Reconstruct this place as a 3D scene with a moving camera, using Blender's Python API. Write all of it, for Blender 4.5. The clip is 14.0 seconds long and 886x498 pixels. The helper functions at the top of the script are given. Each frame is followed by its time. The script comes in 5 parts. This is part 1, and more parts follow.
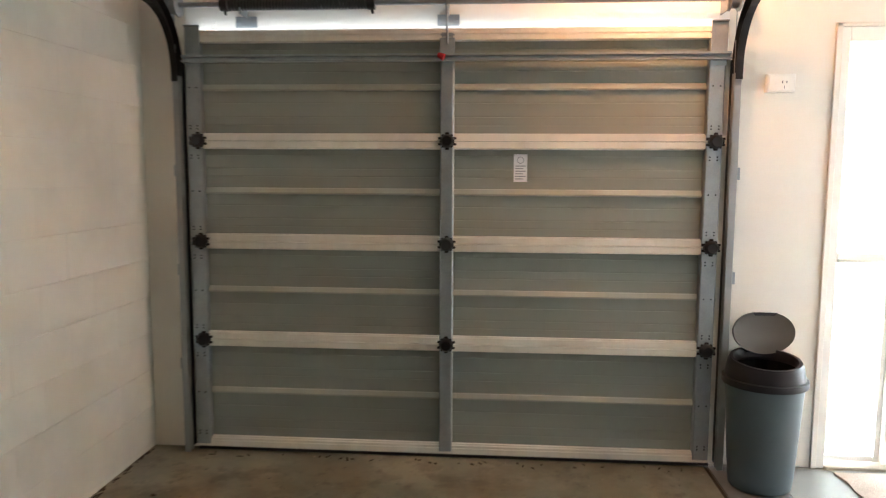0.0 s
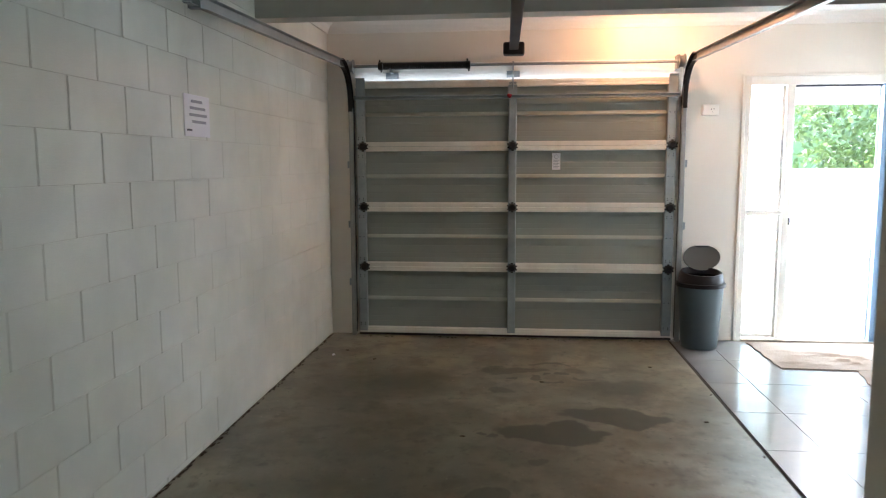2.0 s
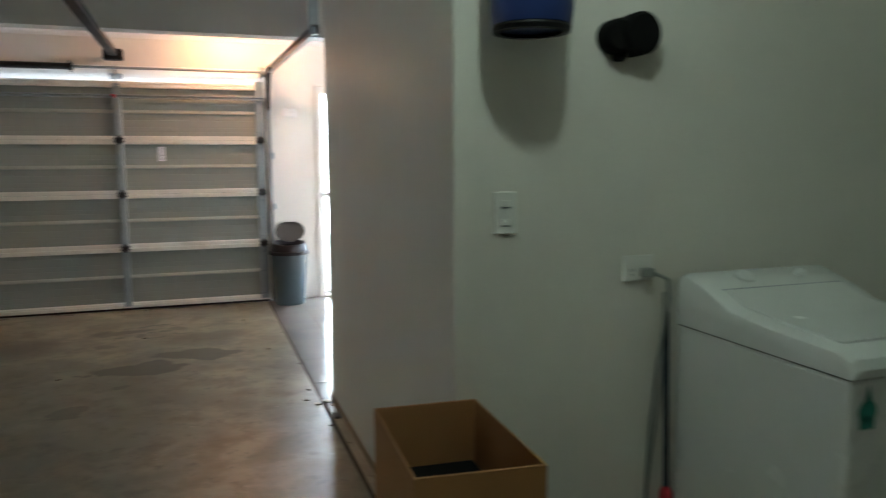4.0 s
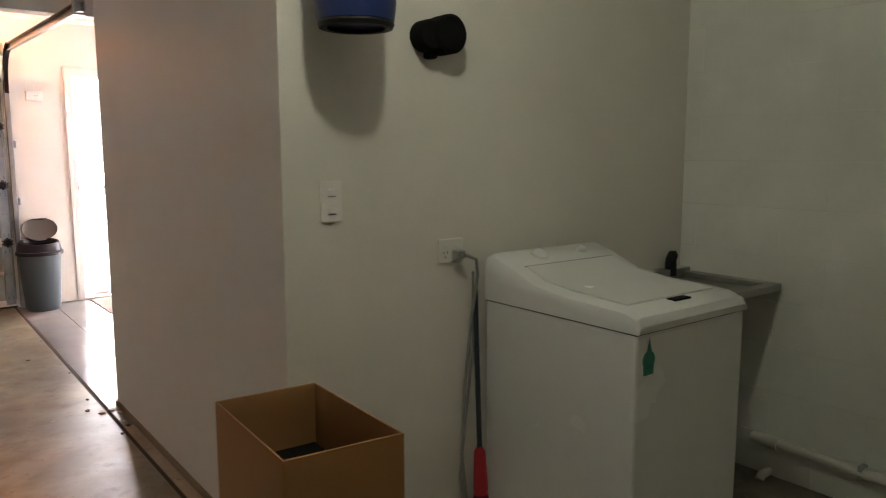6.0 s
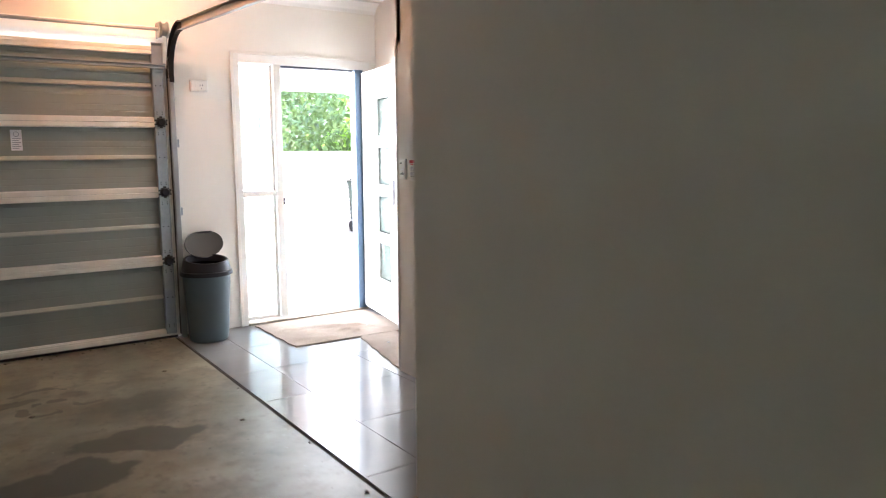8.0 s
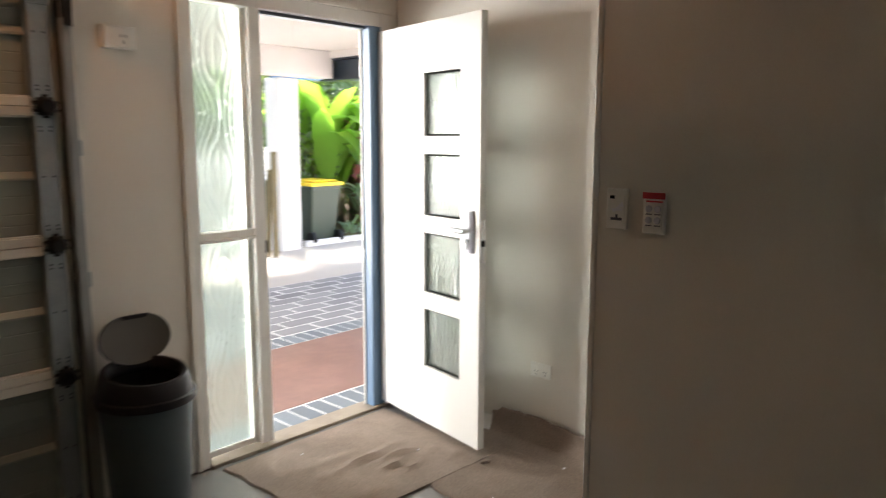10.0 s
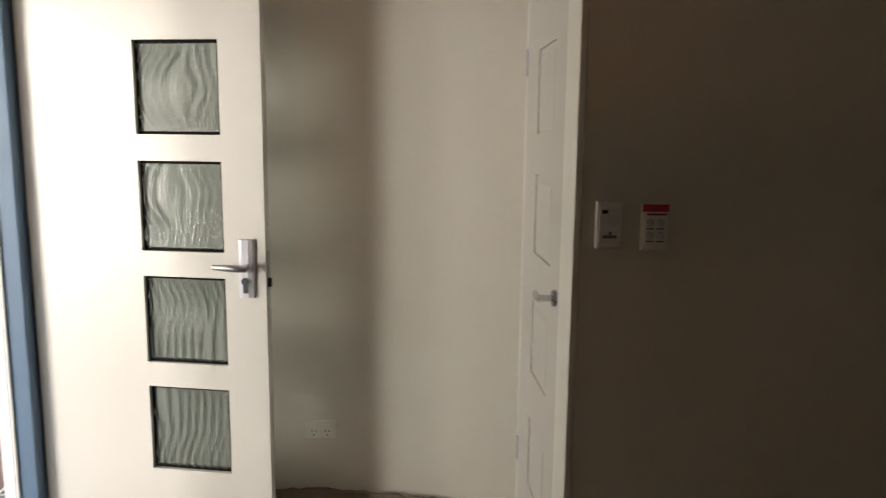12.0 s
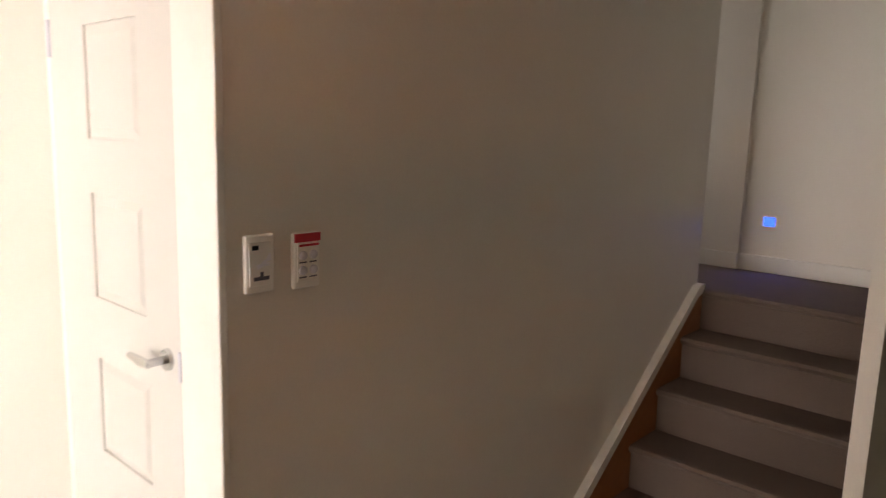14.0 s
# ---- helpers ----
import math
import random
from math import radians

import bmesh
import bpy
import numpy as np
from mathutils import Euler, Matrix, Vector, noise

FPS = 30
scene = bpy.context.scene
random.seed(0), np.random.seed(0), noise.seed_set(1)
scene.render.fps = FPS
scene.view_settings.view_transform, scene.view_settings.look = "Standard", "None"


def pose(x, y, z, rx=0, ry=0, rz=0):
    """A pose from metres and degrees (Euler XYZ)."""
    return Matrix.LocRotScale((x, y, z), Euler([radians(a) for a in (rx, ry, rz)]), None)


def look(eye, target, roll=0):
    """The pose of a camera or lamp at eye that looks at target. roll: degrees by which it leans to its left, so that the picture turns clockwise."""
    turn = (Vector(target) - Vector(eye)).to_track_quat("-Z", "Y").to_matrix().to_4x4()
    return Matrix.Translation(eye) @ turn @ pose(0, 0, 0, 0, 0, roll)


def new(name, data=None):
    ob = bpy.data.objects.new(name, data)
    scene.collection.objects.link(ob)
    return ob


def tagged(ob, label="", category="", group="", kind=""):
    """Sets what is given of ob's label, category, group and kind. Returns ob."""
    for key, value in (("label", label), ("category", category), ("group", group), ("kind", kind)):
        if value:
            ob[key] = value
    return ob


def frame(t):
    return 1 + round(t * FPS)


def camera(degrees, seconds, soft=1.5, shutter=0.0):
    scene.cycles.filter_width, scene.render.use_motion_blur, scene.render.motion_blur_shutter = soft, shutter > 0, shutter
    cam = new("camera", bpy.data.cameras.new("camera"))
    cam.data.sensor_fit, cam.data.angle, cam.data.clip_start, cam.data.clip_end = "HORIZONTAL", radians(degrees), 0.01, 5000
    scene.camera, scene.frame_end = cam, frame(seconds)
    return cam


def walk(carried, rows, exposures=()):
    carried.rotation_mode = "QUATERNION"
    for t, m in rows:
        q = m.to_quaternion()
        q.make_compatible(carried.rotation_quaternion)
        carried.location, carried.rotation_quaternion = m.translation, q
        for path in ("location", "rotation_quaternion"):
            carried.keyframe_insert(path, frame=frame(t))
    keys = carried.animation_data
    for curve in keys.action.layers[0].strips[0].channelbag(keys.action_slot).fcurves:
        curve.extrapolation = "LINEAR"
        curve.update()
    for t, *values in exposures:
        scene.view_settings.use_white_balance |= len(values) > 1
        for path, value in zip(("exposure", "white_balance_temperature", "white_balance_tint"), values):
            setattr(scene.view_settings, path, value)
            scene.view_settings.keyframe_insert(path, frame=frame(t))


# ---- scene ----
cam = camera(62.6, 14.0, soft=1.1, shutter=0.4)
PATH = [
    (0, (0.16, 0.071, 1.515), (0.01, 2.054, 1.297), 0.3),
    (0.5, (-0.048, -0.518, 1.533), (-0.197, 1.463, 1.306), 0.1),
    (1, (-0.145, -1.154, 1.529), (-0.3, 0.826, 1.298), 0.0),
    (1.5, (-0.126, -1.852, 1.496), (-0.309, 0.127, 1.274), -0.1),
    (2, (-0.063, -2.488, 1.501), (-0.263, -0.511, 1.27), -0.2),
    (2.5, (-0.02, -3.027, 1.468), (-0.218, -1.05, 1.241), -0.1),
    (3, (0.151, -3.46, 1.447), (0.041, -1.475, 1.223), -0.1),
    (3.5, (0.448, -3.695, 1.434), (0.700, -1.727, 1.20), -0.4),
    (4, (0.575, -3.888, 1.428), (1.209, -2.007, 1.19), -0.4),
    (4.2, (0.615, -3.935, 1.425), (1.391, -2.107, 1.181), -0.4),
    (6.3, (0.239, -3.843, 1.428), (1.449, -2.273, 1.163), -0.1),
    (6.5, (0.158, -3.699, 1.44), (1.357, -2.12, 1.176), -0.2),
    (7, (-0.089, -3.232, 1.443), (1.072, -1.626, 1.174), -0.2),
    (7.5, (-0.224, -2.664, 1.437), (0.905, -1.036, 1.164), -0.3),
    (9.8, (0.093, 0.589, 1.552), (1.457, 2.021, 1.25), 0.0),
    (10, (0.166, 0.81, 1.538), (1.631, 2.139, 1.239), 0.1),
    (10.5, (0.317, 1.318, 1.543), (2.011, 2.336, 1.237), 0.1),
    (11, (0.416, 1.748, 1.546), (2.277, 2.415, 1.241), 0.2),
    (11.4, (0.353, 2.043, 1.539), (2.293, 2.431, 1.245), 0.1),
    (11.5, (0.337, 2.155, 1.549), (2.293, 2.439, 1.248), 0.5),
    (12, (0.3, 2.47, 1.547), (2.274, 2.361, 1.248), 0.6),
    (12.5, (0.228, 2.708, 1.576), (2.145, 2.22, 1.282), 0.8),
    (13, (0.277, 2.836, 1.594), (2.054, 1.967, 1.296), 1.0),
    (13.5, (0.549, 2.815, 1.63), (2.118, 1.62, 1.297), 1.2),
    (14, (0.884, 2.792, 1.624), (2.209, 1.33, 1.294), 1.7),
]
walk(cam, [(t, look(eye, target, roll)) for t, eye, target, roll in PATH],
     exposures=[(0, 5.37, 6350, 9), (0.8, 5.22, 6100, 8), (1.5, 5.12, 5900, 8), (2.5, 5.15, 5800, 8), (3.5, 5.27, 5800, 7), (4.2, 5.36, 5700, 9), (6.3, 5.58, 7000, 29), (7.0, 5.43, 6800, 22), (7.7, 5.2, 6000, 15), (9.8, 3.5, 7000, 12), (10.5, 2.83, 7200, 12), (11.0, 2.6, 7500, 13), (12.0, 2.48, 7600, 13), (12.5, 3.02, 7400, 13), (13.4, 3.95, 7450, 15), (14.0, 4.12, 7650, 20)])

# ---- world and light ----
SUN_EL, SUN_AZ = 61.0, 24.0
world = bpy.data.worlds.new("sky")
scene.world = world
world.use_nodes = True
wn = world.node_tree.nodes
sky = wn.new("ShaderNodeTexSky")
sky.sky_type, sky.sun_disc = "NISHITA", False
sky.sun_elevation, sky.sun_rotation = radians(SUN_EL), radians(SUN_AZ)
wn["Background"].inputs["Strength"].default_value = 0.12
world.node_tree.links.new(sky.outputs[0], wn["Background"].inputs["Color"])


def lamp(name, kind, place, energy, colour, size, target=None):
    data = bpy.data.lights.new(name, kind)
    data.energy, data.color = energy, colour
    if kind == "SUN":
        data.angle = radians(size)
    else:
        data.shadow_soft_size = size
    ob = new(name, data)
    ob.matrix_world = look(place, target) if target else Matrix.Translation(place)
    return ob


_e, _a = radians(SUN_EL), radians(SUN_AZ)
SUN_FROM = Vector((math.sin(_a) * math.cos(_e), math.cos(_a) * math.cos(_e), math.sin(_e))) * 30
lamp("sun", "SUN", SUN_FROM, 3.0, (1.0, 0.95, 0.88), 14.0, (0, 0, 0))
lamp("warm_bulb", "POINT", (0.95, 3.32, 2.63), 0.64, (1.0, 0.43, 0.17), 0.035)
lamp("laundry_bulb", "POINT", (1.27, -2.72, 2.58), 0.27, (0.87, 1.0, 0.78), 0.05)


def standin_lamp(name, place, target, w, h, energy, spread=180):
    """An added area lamp, out of view, standing in for daylight."""
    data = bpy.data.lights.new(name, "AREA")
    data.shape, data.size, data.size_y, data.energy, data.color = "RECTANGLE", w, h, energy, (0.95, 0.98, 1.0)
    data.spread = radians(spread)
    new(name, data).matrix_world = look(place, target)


# Two lamps added outside the entry opening to brighten it, in place of sky light.
standin_lamp("porch_sky_fill", (2.35, 4.35, 2.50), (2.4, 1.0, 0.6), 1.1, 0.5, 0.3)
standin_lamp("porch_right_fill", (3.35, 4.85, 1.6), (-1.7, 0.6, 1.3), 1.0, 1.8, 2.0)
# Unseen lamp added to brighten the landing wall, as if from a window.
standin_lamp("landing_fill", (3.19, -0.72, 1.85), (2.3, -1.05, 1.75), 0.5, 0.7, 0.16)
# Two more added lamps in the open, brightening the inner door and entry wall.
standin_lamp("yard_fill", (2.5, 9.1, 1.40), (2.62, 1.5, 1.05), 1.4, 2.4, 2.8, 70)
standin_lamp("porch_side_fill", (-1.4, 8.7, 1.40), (2.9, 2.5, 1.25), 2.4, 2.6, 27.0, 90)
lamp("step_led", "SPOT", (2.134, -1.030, 1.18), 0.08, (0.04, 0.08, 1.0), 0.01, (2.05, -0.72, 0.93)).data.spot_size = radians(100)
# Thin added lamp in place of daylight leaking over the garage door.
standin_lamp("garage_door_gap", (-0.1, 3.764, 2.214), (-0.1, 3.82, 2.285), 2.62, 0.014, 0.022)


# ---- materials ----
def mat(name, colour, rough=0.6, metal=0.0, vary=0.08, scale=3.0, grain=0.0, grain_scale=120.0, bump=0.0, spec=0.5, obj_random=0.0, dirt=None, dirt_amount=0.0, dirt_scale=1.5, world_space=False, soft=False):
    """A surface with cloudy variation, fine grain, relief and stains."""
    m = bpy.data.materials.new(name)
    m.use_nodes = True
    n, l = m.node_tree.nodes, m.node_tree.links
    b = n["Principled BSDF"]
    b.inputs["Roughness"].default_value, b.inputs["Metallic"].default_value = rough, metal
    b.inputs["Specular IOR Level"].default_value = spec
    tc = n.new("ShaderNodeNewGeometry" if world_space else "ShaderNodeTexCoord")
    where = tc.outputs["Position" if world_space else "Object"]
    big = n.new("ShaderNodeTexNoise")
    big.inputs["Scale"].default_value, big.inputs["Detail"].default_value = scale, 5
    fine = n.new("ShaderNodeTexNoise")
    fine.inputs["Scale"].default_value, fine.inputs["Detail"].default_value = grain_scale, 3
    for t in (big, fine):
        l.new(where, t.inputs["Vector"])
    mul = n.new("ShaderNodeMath")
    mul.operation = "MULTIPLY_ADD"
    mul.inputs[1].default_value, mul.inputs[2].default_value = 2 * vary, 1 - vary
    l.new(big.outputs["Fac"], mul.inputs[0])
    g = n.new("ShaderNodeMath")
    g.operation = "MULTIPLY_ADD"
    g.inputs[1].default_value, g.inputs[2].default_value = 2 * grain, 1 - grain
    l.new(fine.outputs["Fac"], g.inputs[0])
    tot = n.new("ShaderNodeMath")
    tot.operation = "MULTIPLY"
    l.new(mul.outputs[0], tot.inputs[0]), l.new(g.outputs[0], tot.inputs[1])
    last = tot
    if obj_random:
        info = n.new("ShaderNodeObjectInfo")
        r = n.new("ShaderNodeMath")
        r.operation = "MULTIPLY_ADD"
        r.inputs[1].default_value, r.inputs[2].default_value = 2 * obj_random, 1 - obj_random
        l.new(info.outputs["Random"], r.inputs[0])
        t2 = n.new("ShaderNodeMath")
        t2.operation = "MULTIPLY"
        l.new(tot.outputs[0], t2.inputs[0]), l.new(r.outputs[0], t2.inputs[1])
        last = t2
    sc = n.new("ShaderNodeVectorMath")
    sc.operation = "SCALE"
    sc.inputs[0].default_value = colour
    l.new(last.outputs[0], sc.inputs["Scale"])
    out = sc.outputs[0]
    if dirt:
        dn = n.new("ShaderNodeTexNoise")
        dn.inputs["Scale"].default_value, dn.inputs["Detail"].default_value, dn.inputs["Roughness"].default_value = dirt_scale, 6 if soft else 8, 0.55 if soft else 0.65
        l.new(where, dn.inputs["Vector"])
        lo, hi = (0.36, 0.72) if soft else (0.44, 0.80)
        ramp = n.new("ShaderNodeMath")
        ramp.operation, ramp.use_clamp = "MULTIPLY_ADD", True
        ramp.inputs[1].default_value, ramp.inputs[2].default_value = 1 / (hi - lo), -lo / (hi - lo)
        l.new(dn.outputs["Fac"], ramp.inputs[0])
        amount = n.new("ShaderNodeMath")
        amount.operation = "MULTIPLY"
        amount.inputs[1].default_value = dirt_amount
        l.new(ramp.outputs[0], amount.inputs[0])
        ramp = amount
        mx = n.new("ShaderNodeMix")
        mx.data_type = "RGBA"
        l.new(ramp.outputs[0], mx.inputs["Factor"])
        l.new(out, mx.inputs[6])
        mx.inputs[7].default_value = (*dirt, 1)
        out = mx.outputs[2]
    l.new(out, b.inputs["Base Color"])
    rv = n.new("ShaderNodeMath")
    rv.operation = "MULTIPLY_ADD"
    rv.inputs[1].default_value, rv.inputs[2].default_value = 0.16, rough - 0.08
    rv.use_clamp = True
    l.new(big.outputs["Fac"], rv.inputs[0])
    l.new(rv.outputs[0], b.inputs["Roughness"])
    if bump:
        bp = n.new("ShaderNodeBump")
        bp.inputs["Strength"].default_value, bp.inputs["Distance"].default_value = bump, 0.004
        l.new(fine.outputs["Fac"], bp.inputs["Height"])
        l.new(bp.outputs[0], b.inputs["Normal"])
    return m


def concrete_floor():
    """Old garage slab with oil and water stains of their own shapes."""
    m = mat("garage_concrete", (0.262, 0.247, 0.175), 0.37, vary=0.42, scale=2.4, grain=0.06, grain_scale=45, bump=0.06, dirt=(0.092, 0.083, 0.058), dirt_amount=0.9, dirt_scale=1.5, soft=True)
    n, l = m.node_tree.nodes, m.node_tree.links
    b = n["Principled BSDF"]
    tc = n.new("ShaderNodeTexCoord")
    wob = n.new("ShaderNodeTexNoise")
    wob.inputs["Scale"].default_value, wob.inputs["Detail"].default_value = 3.2, 5
    l.new(tc.outputs["Object"], wob.inputs["Vector"])
    off = n.new("ShaderNodeVectorMath")
    off.operation = "MULTIPLY_ADD"
    off.inputs[1].default_value, off.inputs[2].default_value = (0.44, 0.44, 0), (-0.22, -0.22, 0)
    l.new(wob.outputs["Color"], off.inputs[0])
    warped = n.new("ShaderNodeVectorMath")
    l.new(tc.outputs["Object"], warped.inputs[0]), l.new(off.outputs[0], warped.inputs[1])
    colour = b.inputs["Base Color"].links[0].from_socket
    for size, lo, hi, strength, tone in MOTTLE:
        tex = n.new("ShaderNodeTexNoise")
        tex.inputs["Scale"].default_value, tex.inputs["Detail"].default_value, tex.inputs["Roughness"].default_value = size, 7, 0.6
        l.new(tc.outputs["Object"], tex.inputs["Vector"])
        cut = n.new("ShaderNodeMath")
        cut.operation, cut.use_clamp = "MULTIPLY_ADD", True
        cut.inputs[1].default_value, cut.inputs[2].default_value = 1 / (hi - lo), -lo / (hi - lo)
        l.new(tex.outputs["Fac"], cut.inputs[0])
        much = n.new("ShaderNodeMath")
        much.operation = "MULTIPLY"
        much.inputs[1].default_value = strength
        l.new(cut.outputs[0], much.inputs[0])
        layer = n.new("ShaderNodeMix")
        layer.data_type = "RGBA"
        l.new(much.outputs[0], layer.inputs["Factor"]), l.new(colour, layer.inputs[6])
        layer.inputs[7].default_value = (*tone, 1)
        colour = layer.outputs[2]
    for x, y, rx, ry, amount in STAINS:
        d = n.new("ShaderNodeVectorMath")
        d.operation = "SUBTRACT"
        d.inputs[1].default_value = (x, y, 0)
        l.new(warped.outputs[0], d.inputs[0])
        s = n.new("ShaderNodeVectorMath")
        s.operation = "MULTIPLY"
        s.inputs[1].default_value = (1 / rx, 1 / ry, 0)
        l.new(d.outputs[0], s.inputs[0])
        ln = n.new("ShaderNodeVectorMath")
        ln.operation = "LENGTH"
        l.new(s.outputs[0], ln.inputs[0])
        r0 = n.new("ShaderNodeMath")
        r0.operation, r0.use_clamp = "MULTIPLY_ADD", True
        r0.inputs[1].default_value, r0.inputs[2].default_value = (-7.5, 7.8) if amount > 0.55 else (-2.2, 2.5)
        l.new(ln.outputs["Value"], r0.inputs[0])
        r = n.new("ShaderNodeMath")
        r.operation = "MULTIPLY"
        r.inputs[1].default_value = amount
        l.new(r0.outputs[0], r.inputs[0])
        mx = n.new("ShaderNodeMix")
        mx.data_type = "RGBA"
        l.new(r.outputs[0], mx.inputs["Factor"]), l.new(colour, mx.inputs[6])
        mx.inputs[7].default_value = (0.05, 0.045, 0.031, 1)
        colour = mx.outputs[2]
    l.new(colour, b.inputs["Base Color"])
    return m


def glass_mat(name, rough=0.03, tint=(0.80, 0.88, 0.84)):
    m = bpy.data.materials.new(name)
    m.use_nodes = True
    b = m.node_tree.nodes["Principled BSDF"]
    b.inputs["Base Color"].default_value = (*tint, 1)
    b.inputs["Transmission Weight"].default_value, b.inputs["Roughness"].default_value, b.inputs["IOR"].default_value = 0.72, rough, 1.45
    return m


def leaf_mat(name, colour, glow=0.35, rough=0.4):
    """Leaves that let light through."""
    m = mat(name, colour, rough, vary=0.35, scale=4, grain=0.15, grain_scale=40, obj_random=0.25)
    n, l = m.node_tree.nodes, m.node_tree.links
    b, out = n["Principled BSDF"], n["Material Output"]
    tr = n.new("ShaderNodeBsdfTranslucent")
    tr.inputs["Color"].default_value = (colour[0] * 1.6, colour[1] * 1.5, colour[2], 1)
    mx = n.new("ShaderNodeMixShader")
    mx.inputs[0].default_value = glow
    l.new(b.outputs[0], mx.inputs[1]), l.new(tr.outputs[0], mx.inputs[2])
    l.new(mx.outputs[0], out.inputs["Surface"])
    geo = n.new("ShaderNodeNewGeometry")
    hv = n.new("ShaderNodeHueSaturation")
    mr = n.new("ShaderNodeMapRange")
    mr.inputs["To Min"].default_value, mr.inputs["To Max"].default_value = 0.55, 1.5
    l.new(geo.outputs["Random Per Island"], mr.inputs["Value"])
    src = b.inputs["Base Color"].links[0].from_socket
    l.new(src, hv.inputs["Color"]), l.new(mr.outputs[0], hv.inputs["Value"])
    l.new(hv.outputs[0], b.inputs["Base Color"])
    return m


def glow_mat(name, colour, strength):
    m = bpy.data.materials.new(name)
    m.use_nodes = True
    b = m.node_tree.nodes["Principled BSDF"]
    b.inputs["Base Color"].default_value = (*colour, 1)
    b.inputs["Emission Color"].default_value, b.inputs["Emission Strength"].default_value = (*colour, 1), strength
    return m


MOTTLE = [(1.9, 0.48, 0.64, 0.55, (0.40, 0.34, 0.24)), (4.5, 0.50, 0.66, 0.8, (0.115, 0.10, 0.068)), (2.3, 0.50, 0.68, 0.75, (0.175, 0.138, 0.083)),
          (11.0, 0.56, 0.68, 0.6, (0.09, 0.072, 0.05)), (26.0, 0.655, 0.69, 0.75, (0.05, 0.036, 0.026)), (17.0, 0.665, 0.70, 0.5, (0.46, 0.42, 0.34))]
STAINS = [(-0.35, 0.6, 0.9, 1.5, 0.30), (-0.4, -1.6, 0.9, 1.5, 0.35), (0.14, 1.48, 0.30, 0.17, 0.9), (0.54, 1.80, 0.30, 0.17, 0.85), (-0.80, 2.34, 0.34, 0.38, 0.55), (-0.78, 2.37, 0.18, 0.20, 0.5), (0.55, 2.30, 0.35, 0.25, 0.5), (-0.08, 2.74, 0.24, 0.10, 0.7),
          (0.62, 2.38, 0.30, 0.20, 0.5), (0.18, 2.92, 0.10, 0.04, 0.7), (0.10, 2.55, 0.07, 0.04, 0.7), (-0.12, 2.52, 0.04, 0.03, 0.7), (0.38, 2.72, 0.12, 0.05, 0.5), (0.22, 2.48, 0.04, 0.03, 0.7), (-1.2, 2.2, 0.3, 0.5, 0.4), (-0.2, 0.65, 0.10, 0.10, 0.6), (-0.55, 0.0, 0.5, 0.4, 0.35), (-0.15, 2.25, 0.1, 0.07, 0.6), (-0.5, -2.2, 0.6, 0.5, 0.4), (-0.95, 1.2, 0.5, 0.9, 0.35), (0.05, 2.80, 0.06, 0.03, 0.8), (0.28, 2.66, 0.08, 0.03, 0.75), (0.16, 2.62, 0.05, 0.02, 0.8), (0.33, 2.86, 0.05, 0.02, 0.7), (-0.02, 2.66, 0.04, 0.02, 0.8), (0.42, 2.58, 0.06, 0.03, 0.6), (-0.22, 1.42, 0.06, 0.03, 0.8), (-0.30, 1.46, 0.03, 0.02, 0.8), (0.05, 1.05, 0.05, 0.04, 0.6)]
WALL = mat("painted_plaster", (0.83, 0.80, 0.735), 0.5, vary=0.06, scale=1.3, grain=0.04, grain_scale=180, bump=0.12, dirt=(0.72, 0.67, 0.58), dirt_amount=0.25, dirt_scale=1.1)
BLOCK = mat("painted_block", (0.83, 0.845, 0.785), 0.5, vary=0.06, scale=2.2, grain=0.05, grain_scale=160, bump=0.22, obj_random=0.02, dirt=(0.56, 0.585, 0.53), dirt_amount=0.75, dirt_scale=1.3, world_space=True, soft=True)
JOINT = mat("painted_mortar", (0.75, 0.735, 0.675), 0.7, vary=0.12, scale=5, grain=0.1, bump=0.3)
CEIL = mat("ceiling_paint", (0.86, 0.85, 0.82), 0.7, vary=0.03)
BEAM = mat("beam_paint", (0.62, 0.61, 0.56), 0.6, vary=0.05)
TRIM = mat("white_gloss_paint", (0.84, 0.83, 0.79), 0.32, vary=0.04, scale=4, dirt=(0.62, 0.57, 0.48), dirt_amount=0.25, dirt_scale=5)
BOARD = mat("white_lintel_paint", (0.90, 0.90, 0.87), 0.4, vary=0.03, scale=4)
STRIP = mat("dirty_joint_filler", (0.045, 0.032, 0.022), 0.9, vary=0.3, scale=9, bump=0.3)
DOORWHITE = mat("door_paint", (0.66, 0.645, 0.615), 0.35, vary=0.03, scale=3, dirt=(0.6, 0.54, 0.46), dirt_amount=0.15, dirt_scale=6)
BLUE = mat("blue_grey_paint", (0.115, 0.19, 0.29), 0.35, vary=0.08)
SKYBLUE = mat("light_blue_paint", (0.22, 0.40, 0.68), 0.4, vary=0.08)
NAVY = mat("dark_steel_paint", (0.03, 0.04, 0.055), 0.4, vary=0.1)
CONCRETE = concrete_floor()
TILE = mat("polished_tile", (0.225, 0.224, 0.222), 0.17, vary=0.08, scale=2.5, grain=0.04, grain_scale=90, obj_random=0.03, dirt=(0.36, 0.31, 0.25), dirt_amount=0.25, dirt_scale=2.5, world_space=True)
GROUT = mat("grout", (0.24, 0.22, 0.19), 0.85, vary=0.2, scale=9)
RUBBER = mat("black_rubber", (0.02, 0.018, 0.016), 0.6, vary=0.2)
PANEL = mat("door_sheet_steel", (0.275, 0.30, 0.272), 0.5, vary=0.05, scale=2, grain=0.02, dirt=(0.33, 0.31, 0.27), dirt_amount=0.25, dirt_scale=3)
# Paler copy of the sheet steel; the ribs' highlight is in the colour.
RIB = mat("door_rib_lit_steel", (0.36, 0.37, 0.335), 0.5, vary=0.05, scale=4)
